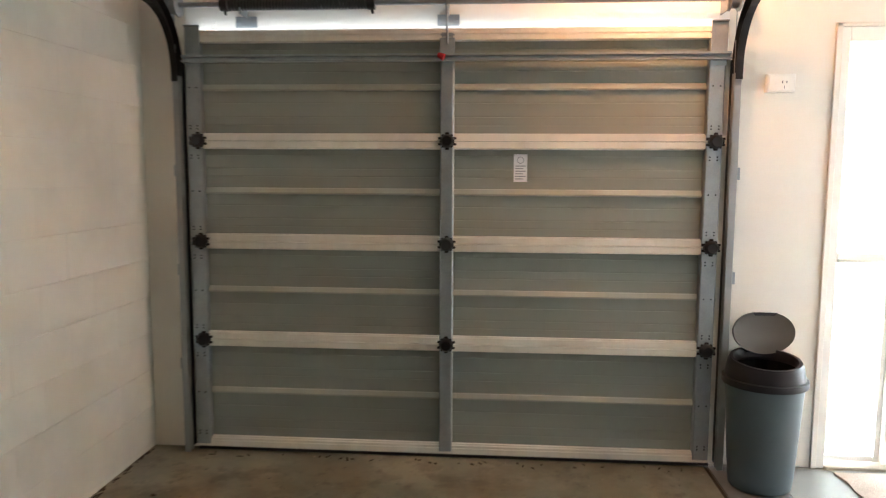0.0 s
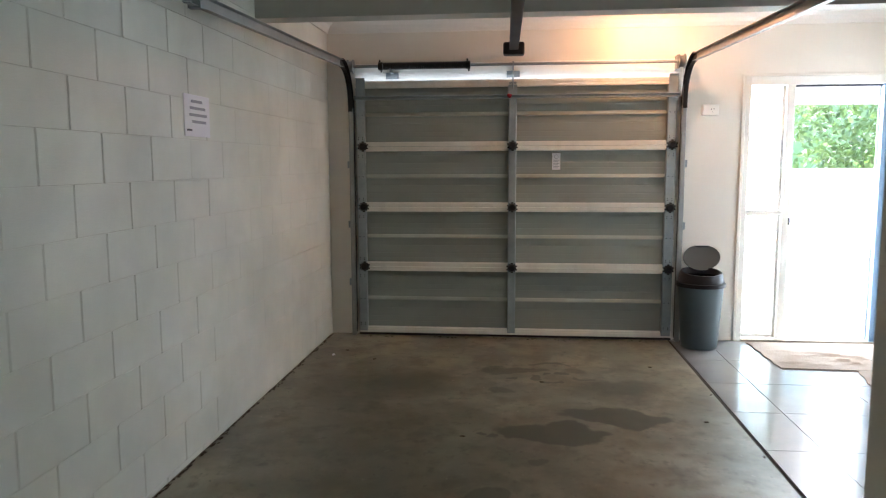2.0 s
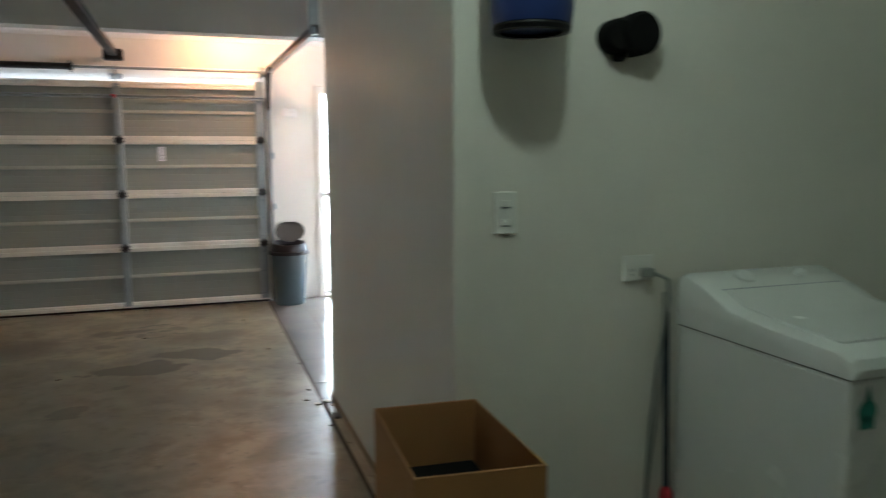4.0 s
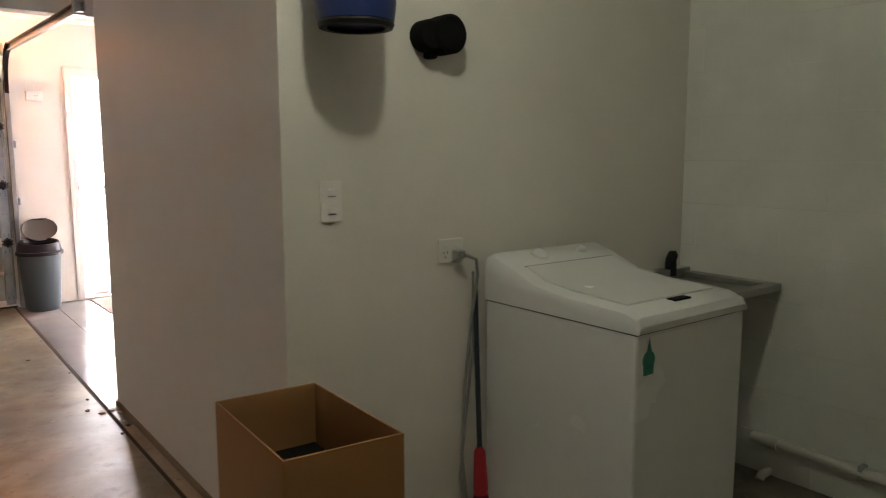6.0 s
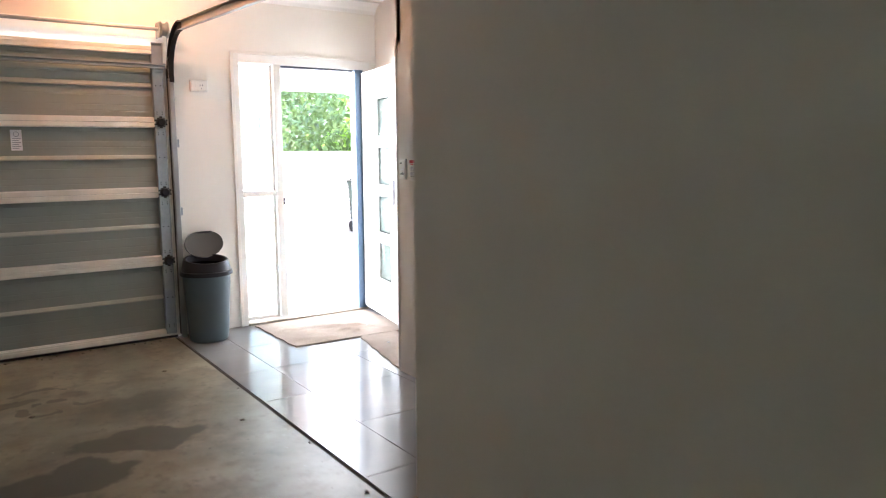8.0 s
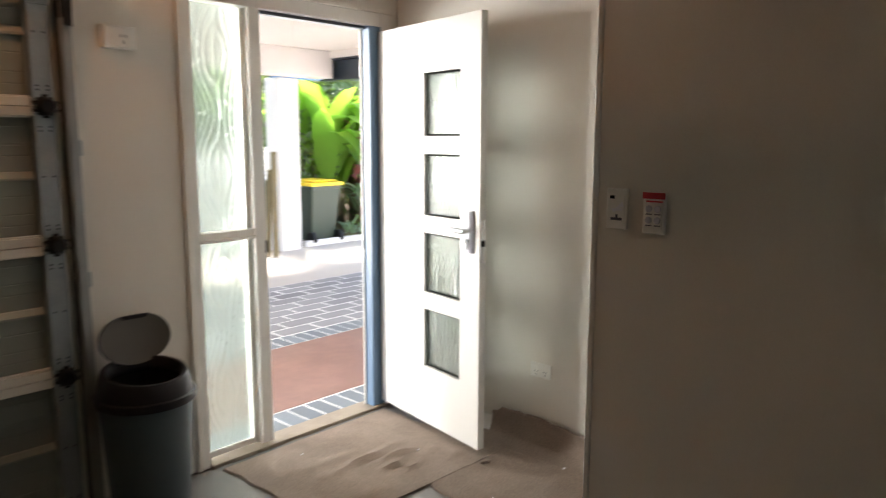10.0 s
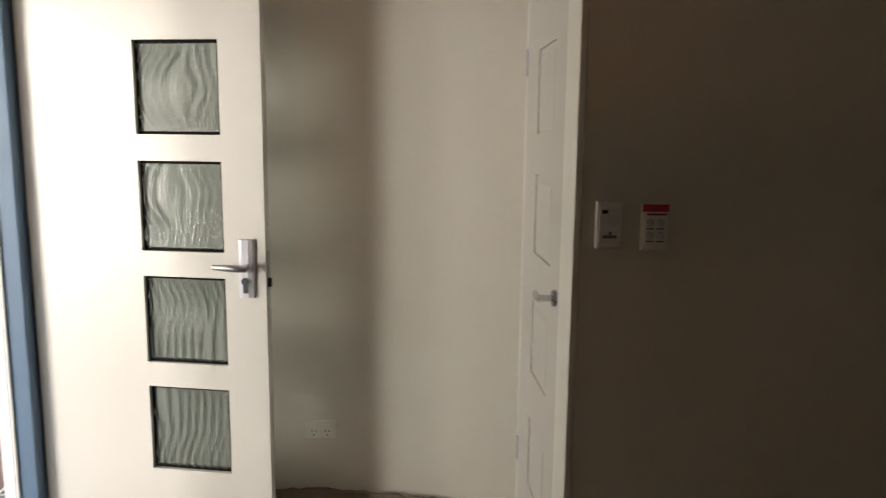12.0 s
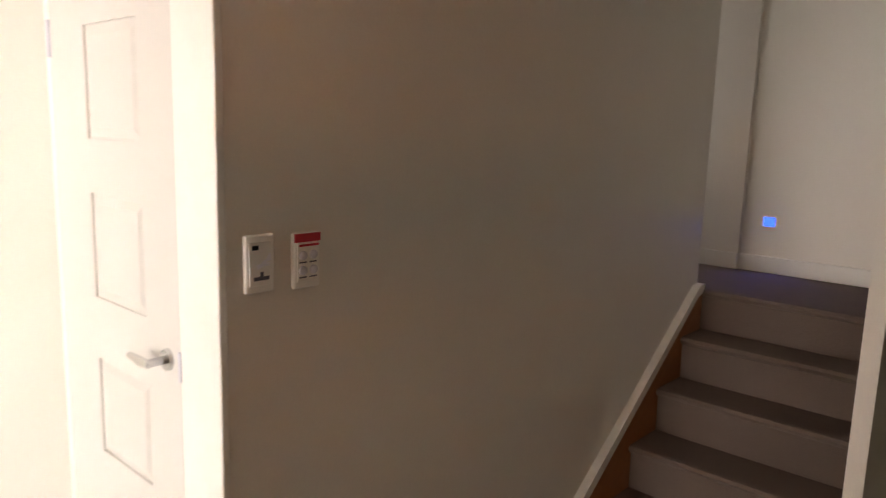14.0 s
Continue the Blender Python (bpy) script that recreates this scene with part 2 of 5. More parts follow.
RAIL = mat("door_rail_paint", (0.80, 0.785, 0.73), 0.55, vary=0.05, scale=4, dirt=(0.42, 0.38, 0.32), dirt_amount=0.35, dirt_scale=6)
ZINC = mat("galvanised_steel", (0.34, 0.38, 0.41), 0.45, 0.6, vary=0.2, scale=14, grain=0.1)
TRACK = mat("track_steel", (0.34, 0.36, 0.37), 0.4, 0.4, vary=0.2, scale=9)
BLACK = mat("black_plastic", (0.012, 0.012, 0.013), 0.45, vary=0.15, spec=0.25)
SPRING = mat("oiled_spring", (0.02, 0.02, 0.02), 0.35, 0.4, vary=0.2)
PAPER = mat("paper", (0.90, 0.90, 0.95), 0.75, vary=0.03)
INK = mat("ink", (0.10, 0.10, 0.13), 0.7)
# Grey of printed text, reused for drawn shadow lines on switch and washer.
GREYINKSHADE = mat("grey_print_and_shade", (0.38, 0.39, 0.46), 0.7)
RED = mat("red_plastic", (0.50, 0.025, 0.04), 0.4)
BINBODY = mat("bin_plastic", (0.095, 0.124, 0.136), 0.42, vary=0.06, grain=0.03, spec=0.3)
BINTOP = mat("bin_top_plastic", (0.016, 0.014, 0.017), 0.38, vary=0.08, spec=0.3)
LIDGREY = mat("bin_lid_plastic", (0.085, 0.075, 0.062), 0.35, vary=0.15)
# Plain black, also used as the shade inside recesses and gaps.
DARK = mat("black_and_inner_shade", (0.008, 0.008, 0.008), 0.9, spec=0.1)
PLATE = mat("white_plastic", (0.88, 0.87, 0.83), 0.35, vary=0.03)
CHROME = mat("satin_metal", (0.60, 0.61, 0.63), 0.26, 1.0, vary=0.06)
SILVERPAINT = mat("silver_plastic", (0.60, 0.60, 0.66), 0.4, 0.0, vary=0.05)
ENAMEL = mat("washer_enamel", (0.80, 0.82, 0.81), 0.25, vary=0.02, dirt=(0.64, 0.64, 0.58), dirt_amount=0.18, dirt_scale=5)
TEAL = mat("teal_sticker", (0.02, 0.25, 0.19), 0.4)
STEEL = mat("sink_steel", (0.40, 0.40, 0.38), 0.35, 0.9, vary=0.15)
CARD = mat("cardboard", (0.42, 0.21, 0.075), 0.75, vary=0.10, scale=5, grain=0.06, grain_scale=180)
PIPE = mat("pvc_pipe", (0.62, 0.61, 0.55), 0.45, vary=0.1)
BLUEPLASTIC = mat("blue_plastic", (0.012, 0.03, 0.14), 0.35)
CORD = mat("grey_cord", (0.34, 0.35, 0.33), 0.5)
DARKRUG = mat("dark_carpet", (0.075, 0.05, 0.035), 0.95, vary=0.25, scale=5, grain=0.3, grain_scale=260, bump=0.6)
RUG = mat("brown_mat", (0.30, 0.235, 0.19), 0.95, vary=0.25, scale=3, grain=0.5, grain_scale=150, bump=1.0, dirt=(0.14, 0.10, 0.075), dirt_amount=0.5, dirt_scale=4)
CARPET = mat("stair_carpet", (0.15, 0.112, 0.093), 0.95, vary=0.1, scale=4, grain=0.3, grain_scale=300, bump=0.6, dirt=(0.17, 0.13, 0.10), dirt_amount=0.35, dirt_scale=7)
WOOD = mat("varnished_wood", (0.33, 0.12, 0.035), 0.4, vary=0.2, scale=9, grain=0.2, grain_scale=50)
SILL = mat("worn_timber_sill", (0.36, 0.30, 0.235), 0.7, vary=0.2, scale=6, grain=0.15, grain_scale=60, bump=0.2, dirt=(0.16, 0.12, 0.09), dirt_amount=0.5, dirt_scale=5)
DUST = mat("dusty_concrete", (0.42, 0.34, 0.25), 0.9, vary=0.25, scale=6, grain=0.25, grain_scale=80, bump=0.5, dirt=(0.12, 0.085, 0.055), dirt_amount=0.4, dirt_scale=5)
REDSLAB = mat("red_oxide_concrete", (0.20, 0.105, 0.085), 0.55, vary=0.12, scale=2, grain=0.1, grain_scale=70, bump=0.1, dirt=(0.45, 0.24, 0.18), dirt_amount=0.35, dirt_scale=3)
PAVER = mat("paver", (0.21, 0.21, 0.225), 0.7, vary=0.14, scale=6, grain=0.15, grain_scale=90, bump=0.3, obj_random=0.22)
BLUEPAVER = mat("blue_paver", (0.15, 0.175, 0.20), 0.65, vary=0.14, scale=6, grain=0.15, grain_scale=90, bump=0.3, obj_random=0.18)
PAVEJOINT = mat("pale_paver_joint", (0.74, 0.73, 0.72), 0.9, vary=0.15, scale=9)
DRIVE = mat("pale_concrete", (0.43, 0.40, 0.365), 0.8, vary=0.1, scale=1.5, grain=0.1, bump=0.2, dirt=(0.36, 0.31, 0.26), dirt_amount=0.3)
SOIL = mat("garden_soil", (0.09, 0.06, 0.04), 0.95, vary=0.3, scale=6, grain=0.3, bump=0.8)
RENDERED = mat("rendered_white", (0.72, 0.72, 0.72), 0.7, vary=0.05, scale=2, grain=0.04, bump=0.15)
SOFFIT = mat("soffit_paint", (0.64, 0.60, 0.57), 0.6, vary=0.04)
FENCE = mat("white_corrugated_sheet", (0.74, 0.75, 0.74), 0.4, vary=0.05)
STONE = mat("garden_stone", (0.40, 0.37, 0.33), 0.85, vary=0.25, scale=6, bump=0.5)
BINGREEN = mat("wheelie_green", (0.035, 0.055, 0.04), 0.4, vary=0.1)
YELLOW = mat("yellow_plastic", (0.70, 0.50, 0.02), 0.4)
BANANA = leaf_mat("broad_leaf", (0.19, 0.37, 0.06), 0.6)
STRAP = leaf_mat("grey_green_leaf", (0.20, 0.30, 0.19), 0.3)
CORDY = leaf_mat("burgundy_leaf", (0.26, 0.07, 0.065), 0.3)
HEDGE = leaf_mat("hedge_leaf", (0.085, 0.13, 0.05), 0.3)
TRUNK = mat("plant_stem", (0.16, 0.13, 0.07), 0.85, vary=0.3, scale=12, bump=0.4)
ORANGE = mat("orange_flower", (0.75, 0.16, 0.02), 0.5)
GLASS = glass_mat("rippled_glass", 0.11)
DOORGLASS = glass_mat("door_glass", 0.15, (0.74, 0.82, 0.78))
_n, _l = DOORGLASS.node_tree.nodes, DOORGLASS.node_tree.links
_n["Principled BSDF"].inputs["Specular IOR Level"].default_value = 0.3
_clear, _both = _n.new("ShaderNodeBsdfTransparent"), _n.new("ShaderNodeMixShader")
_clear.inputs["Color"].default_value, _both.inputs[0].default_value = (0.90, 0.92, 0.90, 1), 0.36
_l.new(_n["Principled BSDF"].outputs[0], _both.inputs[1]), _l.new(_clear.outputs[0], _both.inputs[2])
_l.new(_both.outputs[0], _n["Material Output"].inputs["Surface"])


# ---- builders ----
def box(bm, x0, x1, y0, y1, z0, z1, bevel=0.0):
    vs = [bm.verts.new((x, y, z)) for x in (x0, x1) for y in (y0, y1) for z in (z0, z1)]
    fs = [bm.faces.new([vs[i] for i in q]) for q in ((0, 1, 3, 2), (4, 6, 7, 5), (0, 4, 5, 1), (2, 3, 7, 6), (0, 2, 6, 4), (1, 5, 7, 3))]
    if bevel:
        es = list({e for f in fs for e in f.edges})
        bmesh.ops.bevel(bm, geom=es, offset=bevel, segments=2, affect="EDGES", profile=0.5)
    return vs


def boxes(*dims, bevel=0.0):
    bm = bmesh.new()
    for d in dims:
        box(bm, *d, bevel=bevel)
    return bm


def tube(bm, pts, r, n=10, cap=True, flat=None):
    """A round (or, with flat, elliptical) rod along points; r may be a list."""
    pts = [Vector(p) for p in pts]
    rs = r if isinstance(r, (list, tuple)) else [r] * len(pts)
    rings = []
    side = None
    for i, p in enumerate(pts):
        d = (pts[min(i + 1, len(pts) - 1)] - pts[max(i - 1, 0)]).normalized()
        if side is None:
            side = d.orthogonal().normalized()
        side = (side - d * side.dot(d)).normalized()
        up = d.cross(side)
        rings.append([bm.verts.new(p + rs[i] * (math.cos(2 * math.pi * k / n) * side + math.sin(2 * math.pi * k / n) * up)) for k in range(n)])
    for a, b in zip(rings, rings[1:]):
        for k in range(n):
            bm.faces.new((a[k], a[(k + 1) % n], b[(k + 1) % n], b[k]))
    if cap:
        bm.faces.new(rings[0][::-1]), bm.faces.new(rings[-1])
    return bm


def lathe(bm, profile, cx=0, cy=0, n=40, shear=0.0):
    """A turned shape from (radius, z) pairs round a vertical axis."""
    rings = []
    for r, z in profile:
        rings.append([bm.verts.new((cx + r * math.cos(2 * math.pi * k / n), cy + r * math.sin(2 * math.pi * k / n), z + shear * r * math.sin(2 * math.pi * k / n))) for k in range(n)])
    for a, b in zip(rings, rings[1:]):
        for k in range(n):
            bm.faces.new((a[k], a[(k + 1) % n], b[(k + 1) % n], b[k]))
    return bm


def prism(bm, outline, axis, a, b):
    """An outline of (u, v) pairs drawn out along an axis from a to b."""
    def at(u, v, w):
        return {"x": (w, u, v), "y": (u, w, v), "z": (u, v, w)}[axis]
    p = [bm.verts.new(at(u, v, a)) for u, v in outline]
    q = [bm.verts.new(at(u, v, b)) for u, v in outline]
    n = len(outline)
    for i in range(n):
        bm.faces.new((p[i], p[(i + 1) % n], q[(i + 1) % n], q[i]))
    bm.faces.new(p[::-1]), bm.faces.new(q)
    bmesh.ops.recalc_face_normals(bm, faces=bm.faces)
    return bm


def mesh_from(name, bm, material, smooth=False):
    bmesh.ops.recalc_face_normals(bm, faces=bm.faces)
    me = bpy.data.meshes.new(name)
    bm.to_mesh(me)
    bm.free()
    me.materials.append(material)
    if smooth:
        for p in me.polygons:
            p.use_smooth = True
        me.set_sharp_from_angle(angle=radians(38))
    return me


def thing(name, place, label, category, group=""):
    e = new(name)
    e.empty_display_size = 0.1
    e.matrix_basis = Matrix.Translation(place)
    return tagged(e, label, category, group)


def part(name, bm, material, parent, label="", smooth=False):
    ob = new(name, mesh_from(name, bm, material, smooth))
    ob.parent = parent
    ob.matrix_parent_inverse = parent.matrix_basis.inverted() if parent.type == "EMPTY" else Matrix()
    return tagged(ob, label)


def single(name, bm, material, label, category, smooth=False, group="", kind=""):
    return tagged(new(name, mesh_from(name, bm, material, smooth)), label, category, group, kind)


def setting(name, bm, material, label, category):
    return single(name, bm, material, label, category, kind="structure")


# ---- the shell ----
XL, XB, XD, XS, XW, XR = -1.70, 3.364, 1.308, 1.362, 2.208, 3.09   # left wall, block wall, divider faces, stair wall, entry wall
YF, YD, YE, YA, YB, YL = 3.81, 0.405, 2.002, -1.82, -5.0, -1.06     # front, divider end, stair wall end, alcove, back, landing wall
H = 2.71
OPEN_L, OPEN_R, OPEN_T = -1.425, 1.250, 2.10
FX0, FX1, FT = 1.795, 3.02, 2.205                                   # entry frame

setting("ground", boxes((-40, 40, 3.99, 60, -0.3, -0.085), (-40, 40, -40, 3.99, -0.5, -0.21)), DRIVE, "pale concrete driveway and yard", "ground")
setting("floor", boxes((XL - 0.19, 1.228, YB, 3.99, -0.2, 0.0), (1.228, XB + 0.19, YB, YA, -0.2, 0.0)), CONCRETE, "stained bare concrete garage floor", "floor")
floor2 = setting("floor_entry", boxes((1.250, XR, YD - 0.02, 3.86, -0.2, -0.006)), GROUT, "polished pale tiles in the entry", "floor")
setting("trim_divider", boxes((1.228, 1.250, YA, 3.86, -0.2, -0.006)), STRIP, "dark joint strip between concrete and tiles", "trim")
setting("floor_edge", boxes((1.250, XD + 0.02, YA, YD - 0.02, -0.2, -0.002)), DUST, "dusty bare concrete strip along the divider wall", "floor")
wall_left = setting("wall_west", boxes((XL - 0.19, XL - 0.003, YB, 4.0, 0, H)), JOINT, "painted concrete block garage wall", "wall")
wall_blocks = setting("wall_laundry", boxes((XB + 0.003, XB + 0.19, YB, YA + 0.1, 0, H)), JOINT, "painted concrete block wall behind the laundry", "wall")
setting("wall_south", boxes((XL - 0.19, XB + 0.19, YB - 0.15, YB, 0, H)), WALL, "plain painted back wall", "wall")
setting("wall_north", boxes((XL, OPEN_L, YF, 4.0, 0, H), (OPEN_L, OPEN_R, YF, 4.0, OPEN_T, H), (OPEN_R, 1.68, YF, 4.0, 0, H), (1.68, FX0, YF, 3.90, 0, H), (FX0, FX1, YF, 4.0, FT, H), (FX1, XR + 0.12, YF, 4.0, 0, H)), WALL,
        "cream plaster front wall round the garage opening", "wall")
setting("wall_divider", boxes((XD, XS, YA, YD, 0, H)), WALL, "cream plaster wall between garage and stairs", "wall")
setting("wall_alcove", boxes((XS, XB + 0.1, YA, YA + 0.1, 0, H)), WALL, "cream plaster wall of the laundry alcove", "wall")
setting("wall_stair", boxes((XW, XW + 0.11, -0.40, YE - 0.006, 0, H)), WALL, "cream plaster wall along the stairs", "wall")
setting("wall_entry", boxes((XR, XR + 0.12, 1.95, YF, 0, H)), WALL, "pale plaster wall beside the open front door", "wall")
setting("wall_landing", boxes((XS, 2.27, YL - 0.1, YL, 0.9, H), (2.27, 3.2, YL - 0.1, YL + 0.02, 0.9, H)), WALL, "pale wall behind the stair landing", "wall")
setting("wall_hall", boxes((XW + 0.11, XR + 0.12, 1.9, 1.95, 0, H), (XR + 0.12, XR + 0.2, YL, 2.0, 0, H)), WALL, "plain wall behind the white door", "wall")
setting("ceiling", boxes((XL - 0.19, XB + 0.19, YB - 0.15, 4.0, H, H + 0.15)), CEIL, "white flat plasterboard ceiling", "ceiling")
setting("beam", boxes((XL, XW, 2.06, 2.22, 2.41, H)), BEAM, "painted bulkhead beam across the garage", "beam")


def cornice(name, a, b, flip):
    """A cove cornice along a wall top, in the corner of wall and ceiling."""
    s = 0.095
    arc = [(s, 0.0)] + [(s, -0.012), (0.075, -0.02), (0.045, -0.038), (0.022, -0.068), (0.014, -s), (0.0, -s), (0, 0)]
    bm = bmesh.new()
    if flip == "front":
        prism(bm, [(YF - u, H + v) for u, v in arc], "x", a, b)
    else:
        prism(bm, [(XL + u, H + v) for u, v in arc], "y", a, b)
    return setting(name, bm, CEIL, "white cove cornice", "cornice")


cornice("trim_cornice_front", XL, XR, "front")
cornice("trim_cornice_side", 2.22, YF, "side")

# lintel board over the garage opening
lintel = boxes((OPEN_L - 0.03, OPEN_R + 0.02, YF - 0.006, YF, 2.10, 2.345), (OPEN_L - 0.03, OPEN_R + 0.02, YF - 0.016, YF, 2.345, 2.357), bevel=0.002)
setting("trim_lintel", lintel, BOARD, "white painted board above the garage door", "trim")


# ---- garage door ----
def garage_door():
    g = thing("garage_door", (-0.1, 3.78, 0), "closed grey sectional steel garage door seen from inside", "garage door")
    cuts = [0.035, 0.613, 1.135, 1.655, 2.19]
    x0, x1 = -1.445, 1.256
    ys, yr = 3.802, 3.766
    for i, (a, b) in enumerate(zip(cuts, cuts[1:])):
        mid = (a + b) / 2
        out = [(ys, a)]
        for lo, hi in ((a, mid), (mid, b)):
            for k in (0.30, 0.46, 0.72):
                z = lo + (hi - lo) * k
                out += [(ys, z - 0.004), (ys + 0.0013, z), (ys, z + 0.004)]
        out += [(ys, b), (ys + 0.006, b + 0.004), (ys + 0.006, a + 0.004)]
        bm = bmesh.new()
        prism(bm, out, "x", x0, x1)
        sec = part("section", bm, PANEL, g)
        part("edge_rail", boxes((x0, x1, yr, ys, a + 0.0006, a + 0.033), (x0, x1, yr + 0.014, ys, a + 0.033, a + 0.039), bevel=0.002), RAIL, sec)
        part("edge_rail", boxes((x0, x1, yr - 0.004, ys, b - 0.036, b - 0.0025), (x0, x1, yr + 0.014, ys, b - 0.042, b - 0.036), bevel=0.002), RAIL, sec)
        rib = bmesh.new()
        prism(rib, [(ys, mid + 0.020), (ys - 0.005, mid + 0.016), (ys - 0.017, mid - 0.004), (ys - 0.017, mid - 0.012), (ys, mid - 0.014)], "x", x0, x1)
        part("rib", rib, RIB, sec)
        for sx, w in ((-1.406, 0.076), (-0.102, 0.068), (1.207, 0.078)):
            st = bmesh.new()
            prism(st, [(sx - w / 2, ys), (sx - w / 2, yr - 0.006), (sx - w / 2 + 0.006, yr - 0.010), (sx + w / 2 - 0.006, yr - 0.010), (sx + w / 2, yr - 0.006), (sx + w / 2, ys)], "z", a + 0.004, b - 0.004)
            stile = part("stile", st, ZINC, sec, "galvanised steel stile")
            if abs(sx) > 0.5:
                holes = bmesh.new()
                for hz in (a + 0.06, a + 0.075, mid, b - 0.09, b - 0.075):
                    for hx in (sx - 0.018, sx + 0.018):
                        tube(holes, [(hx, yr - 0.0135, hz), (hx, yr - 0.0095, hz)], 0.004, 6)
                part("rivet_holes", holes, DARK, stile)
    for z in cuts[1:-1]:
        for sx in (-1.385, -0.100, 1.212):
            h = bmesh.new()
            box(h, sx - 0.026, sx + 0.026, yr - 0.018, yr - 0.010, z - 0.030, z + 0.030, 0.008)
            tube(h, [(sx - 0.036, yr - 0.026, z), (sx + 0.036, yr - 0.026, z)], 0.013, 10)
            tube(h, [(sx, yr - 0.016, z), (sx, yr - 0.030, z), (sx, yr - 0.050, z)], [0.036, 0.035, 0.024], 16)
            box(h, sx - 0.046, sx + 0.046, yr - 0.022, yr - 0.012, z + 0.008, z + 0.020, 0.003)
            box(h, sx - 0.046, sx + 0.046, yr - 0.022, yr - 0.012, z - 0.022, z - 0.010, 0.003)
            box(h, sx - 0.010, sx + 0.010, yr - 0.024, yr - 0.012, z - 0.044, z + 0.044, 0.003)
            for dx, dz in ((-0.022, 0.027), (0.022, 0.027), (-0.022, -0.027), (0.022, -0.027)):
                tube(h, [(sx + dx, yr - 0.012, z + dz), (sx + dx, yr - 0.024, z + dz)], 0.007, 6)
            part("hinge", h, BLACK, g, "black plastic hinge and roller", smooth=True)
    # stiffening strut, top rail, bottom seal
    st = bmesh.new()
    prism(st, [(yr - 0.010, 2.046), (yr - 0.045, 2.046), (yr - 0.045, 2.054), (yr - 0.020, 2.058), (yr - 0.020, 2.068), (yr - 0.045, 2.072), (yr - 0.045, 2.082), (yr - 0.010, 2.082)], "x", -1.45, 1.262)
    part("strut", st, ZINC, g, "long galvanised stiffening strut")
    part("top_rail", boxes((x0, x1, yr - 0.010, ys, 2.150, 2.172), (x0, x1, yr - 0.006, ys, 2.172, 2.180), (x0, x1, yr - 0.010, ys, 2.180, 2.206), bevel=0.002), RAIL, g)
    part("bottom_rail", boxes((x0, x1, yr - 0.004, ys, 0.022, 0.055), bevel=0.003), RAIL, g)
    part("seal", boxes((x0, x1, yr + 0.008, ys, 0.0, 0.022), bevel=0.004), RUBBER, g, "black rubber bottom seal")
    for sx in (-1.40, 1.21):
        b = boxes((sx - 0.038, sx + 0.038, yr - 0.018, yr - 0.011, 2.02, 2.225), (sx - 0.038, sx + 0.038, yr - 0.035, yr - 0.010, 2.225, 2.231), bevel=0.001)
        for k in range(6):
            for m in (-0.024, 0.024):
                tube(b, [(sx + m, yr - 0.014, 2.04 + 0.033 * k), (sx + m, yr - 0.021, 2.04 + 0.033 * k)], 0.006, 6)
        part("top_bracket", b, ZINC, g, "galvanised top roller bracket")
    arm = boxes((-0.14, -0.065, yr - 0.02, yr - 0.01, 2.05, 2.16), bevel=0.002)
    tube(arm, [(-0.10, yr - 0.03, 2.13), (-0.10, 3.70, 2.20), (-0.10, 3.66, 2.30)], 0.006, 8)
    part("drawbar_arm", arm, ZINC, g)
    pull = tube(bmesh.new(), [(-0.145, yr - 0.045, 2.075), (-0.115, yr - 0.05, 2.06)], [0.012, 0.018], 10)
    part("release_handle", pull, RED, g, "small red release handle")
    lab = boxes((0.235, 0.303, ys - 0.0015, ys + 0.001, 1.452, 1.592))
    lab = part("label", lab, PAPER, g, "small white printed warning label")
    ink = bmesh.new()
    ring = [(0.269 + 0.016 * math.cos(k * math.pi / 8), 1.562 + 0.016 * math.sin(k * math.pi / 8)) for k in range(17)]
    tube(ink, [(u, ys - 0.002, v) for u, v in ring], 0.002, 4)
    for k in range(6):
        box(ink, 0.243, 0.295 - 0.012 * (k % 2), ys - 0.0026, ys - 0.0012, 1.530 - 0.013 * k, 1.535 - 0.013 * k)
    part("print", ink, GREYINKSHADE, lab)
    return g


garage_door()


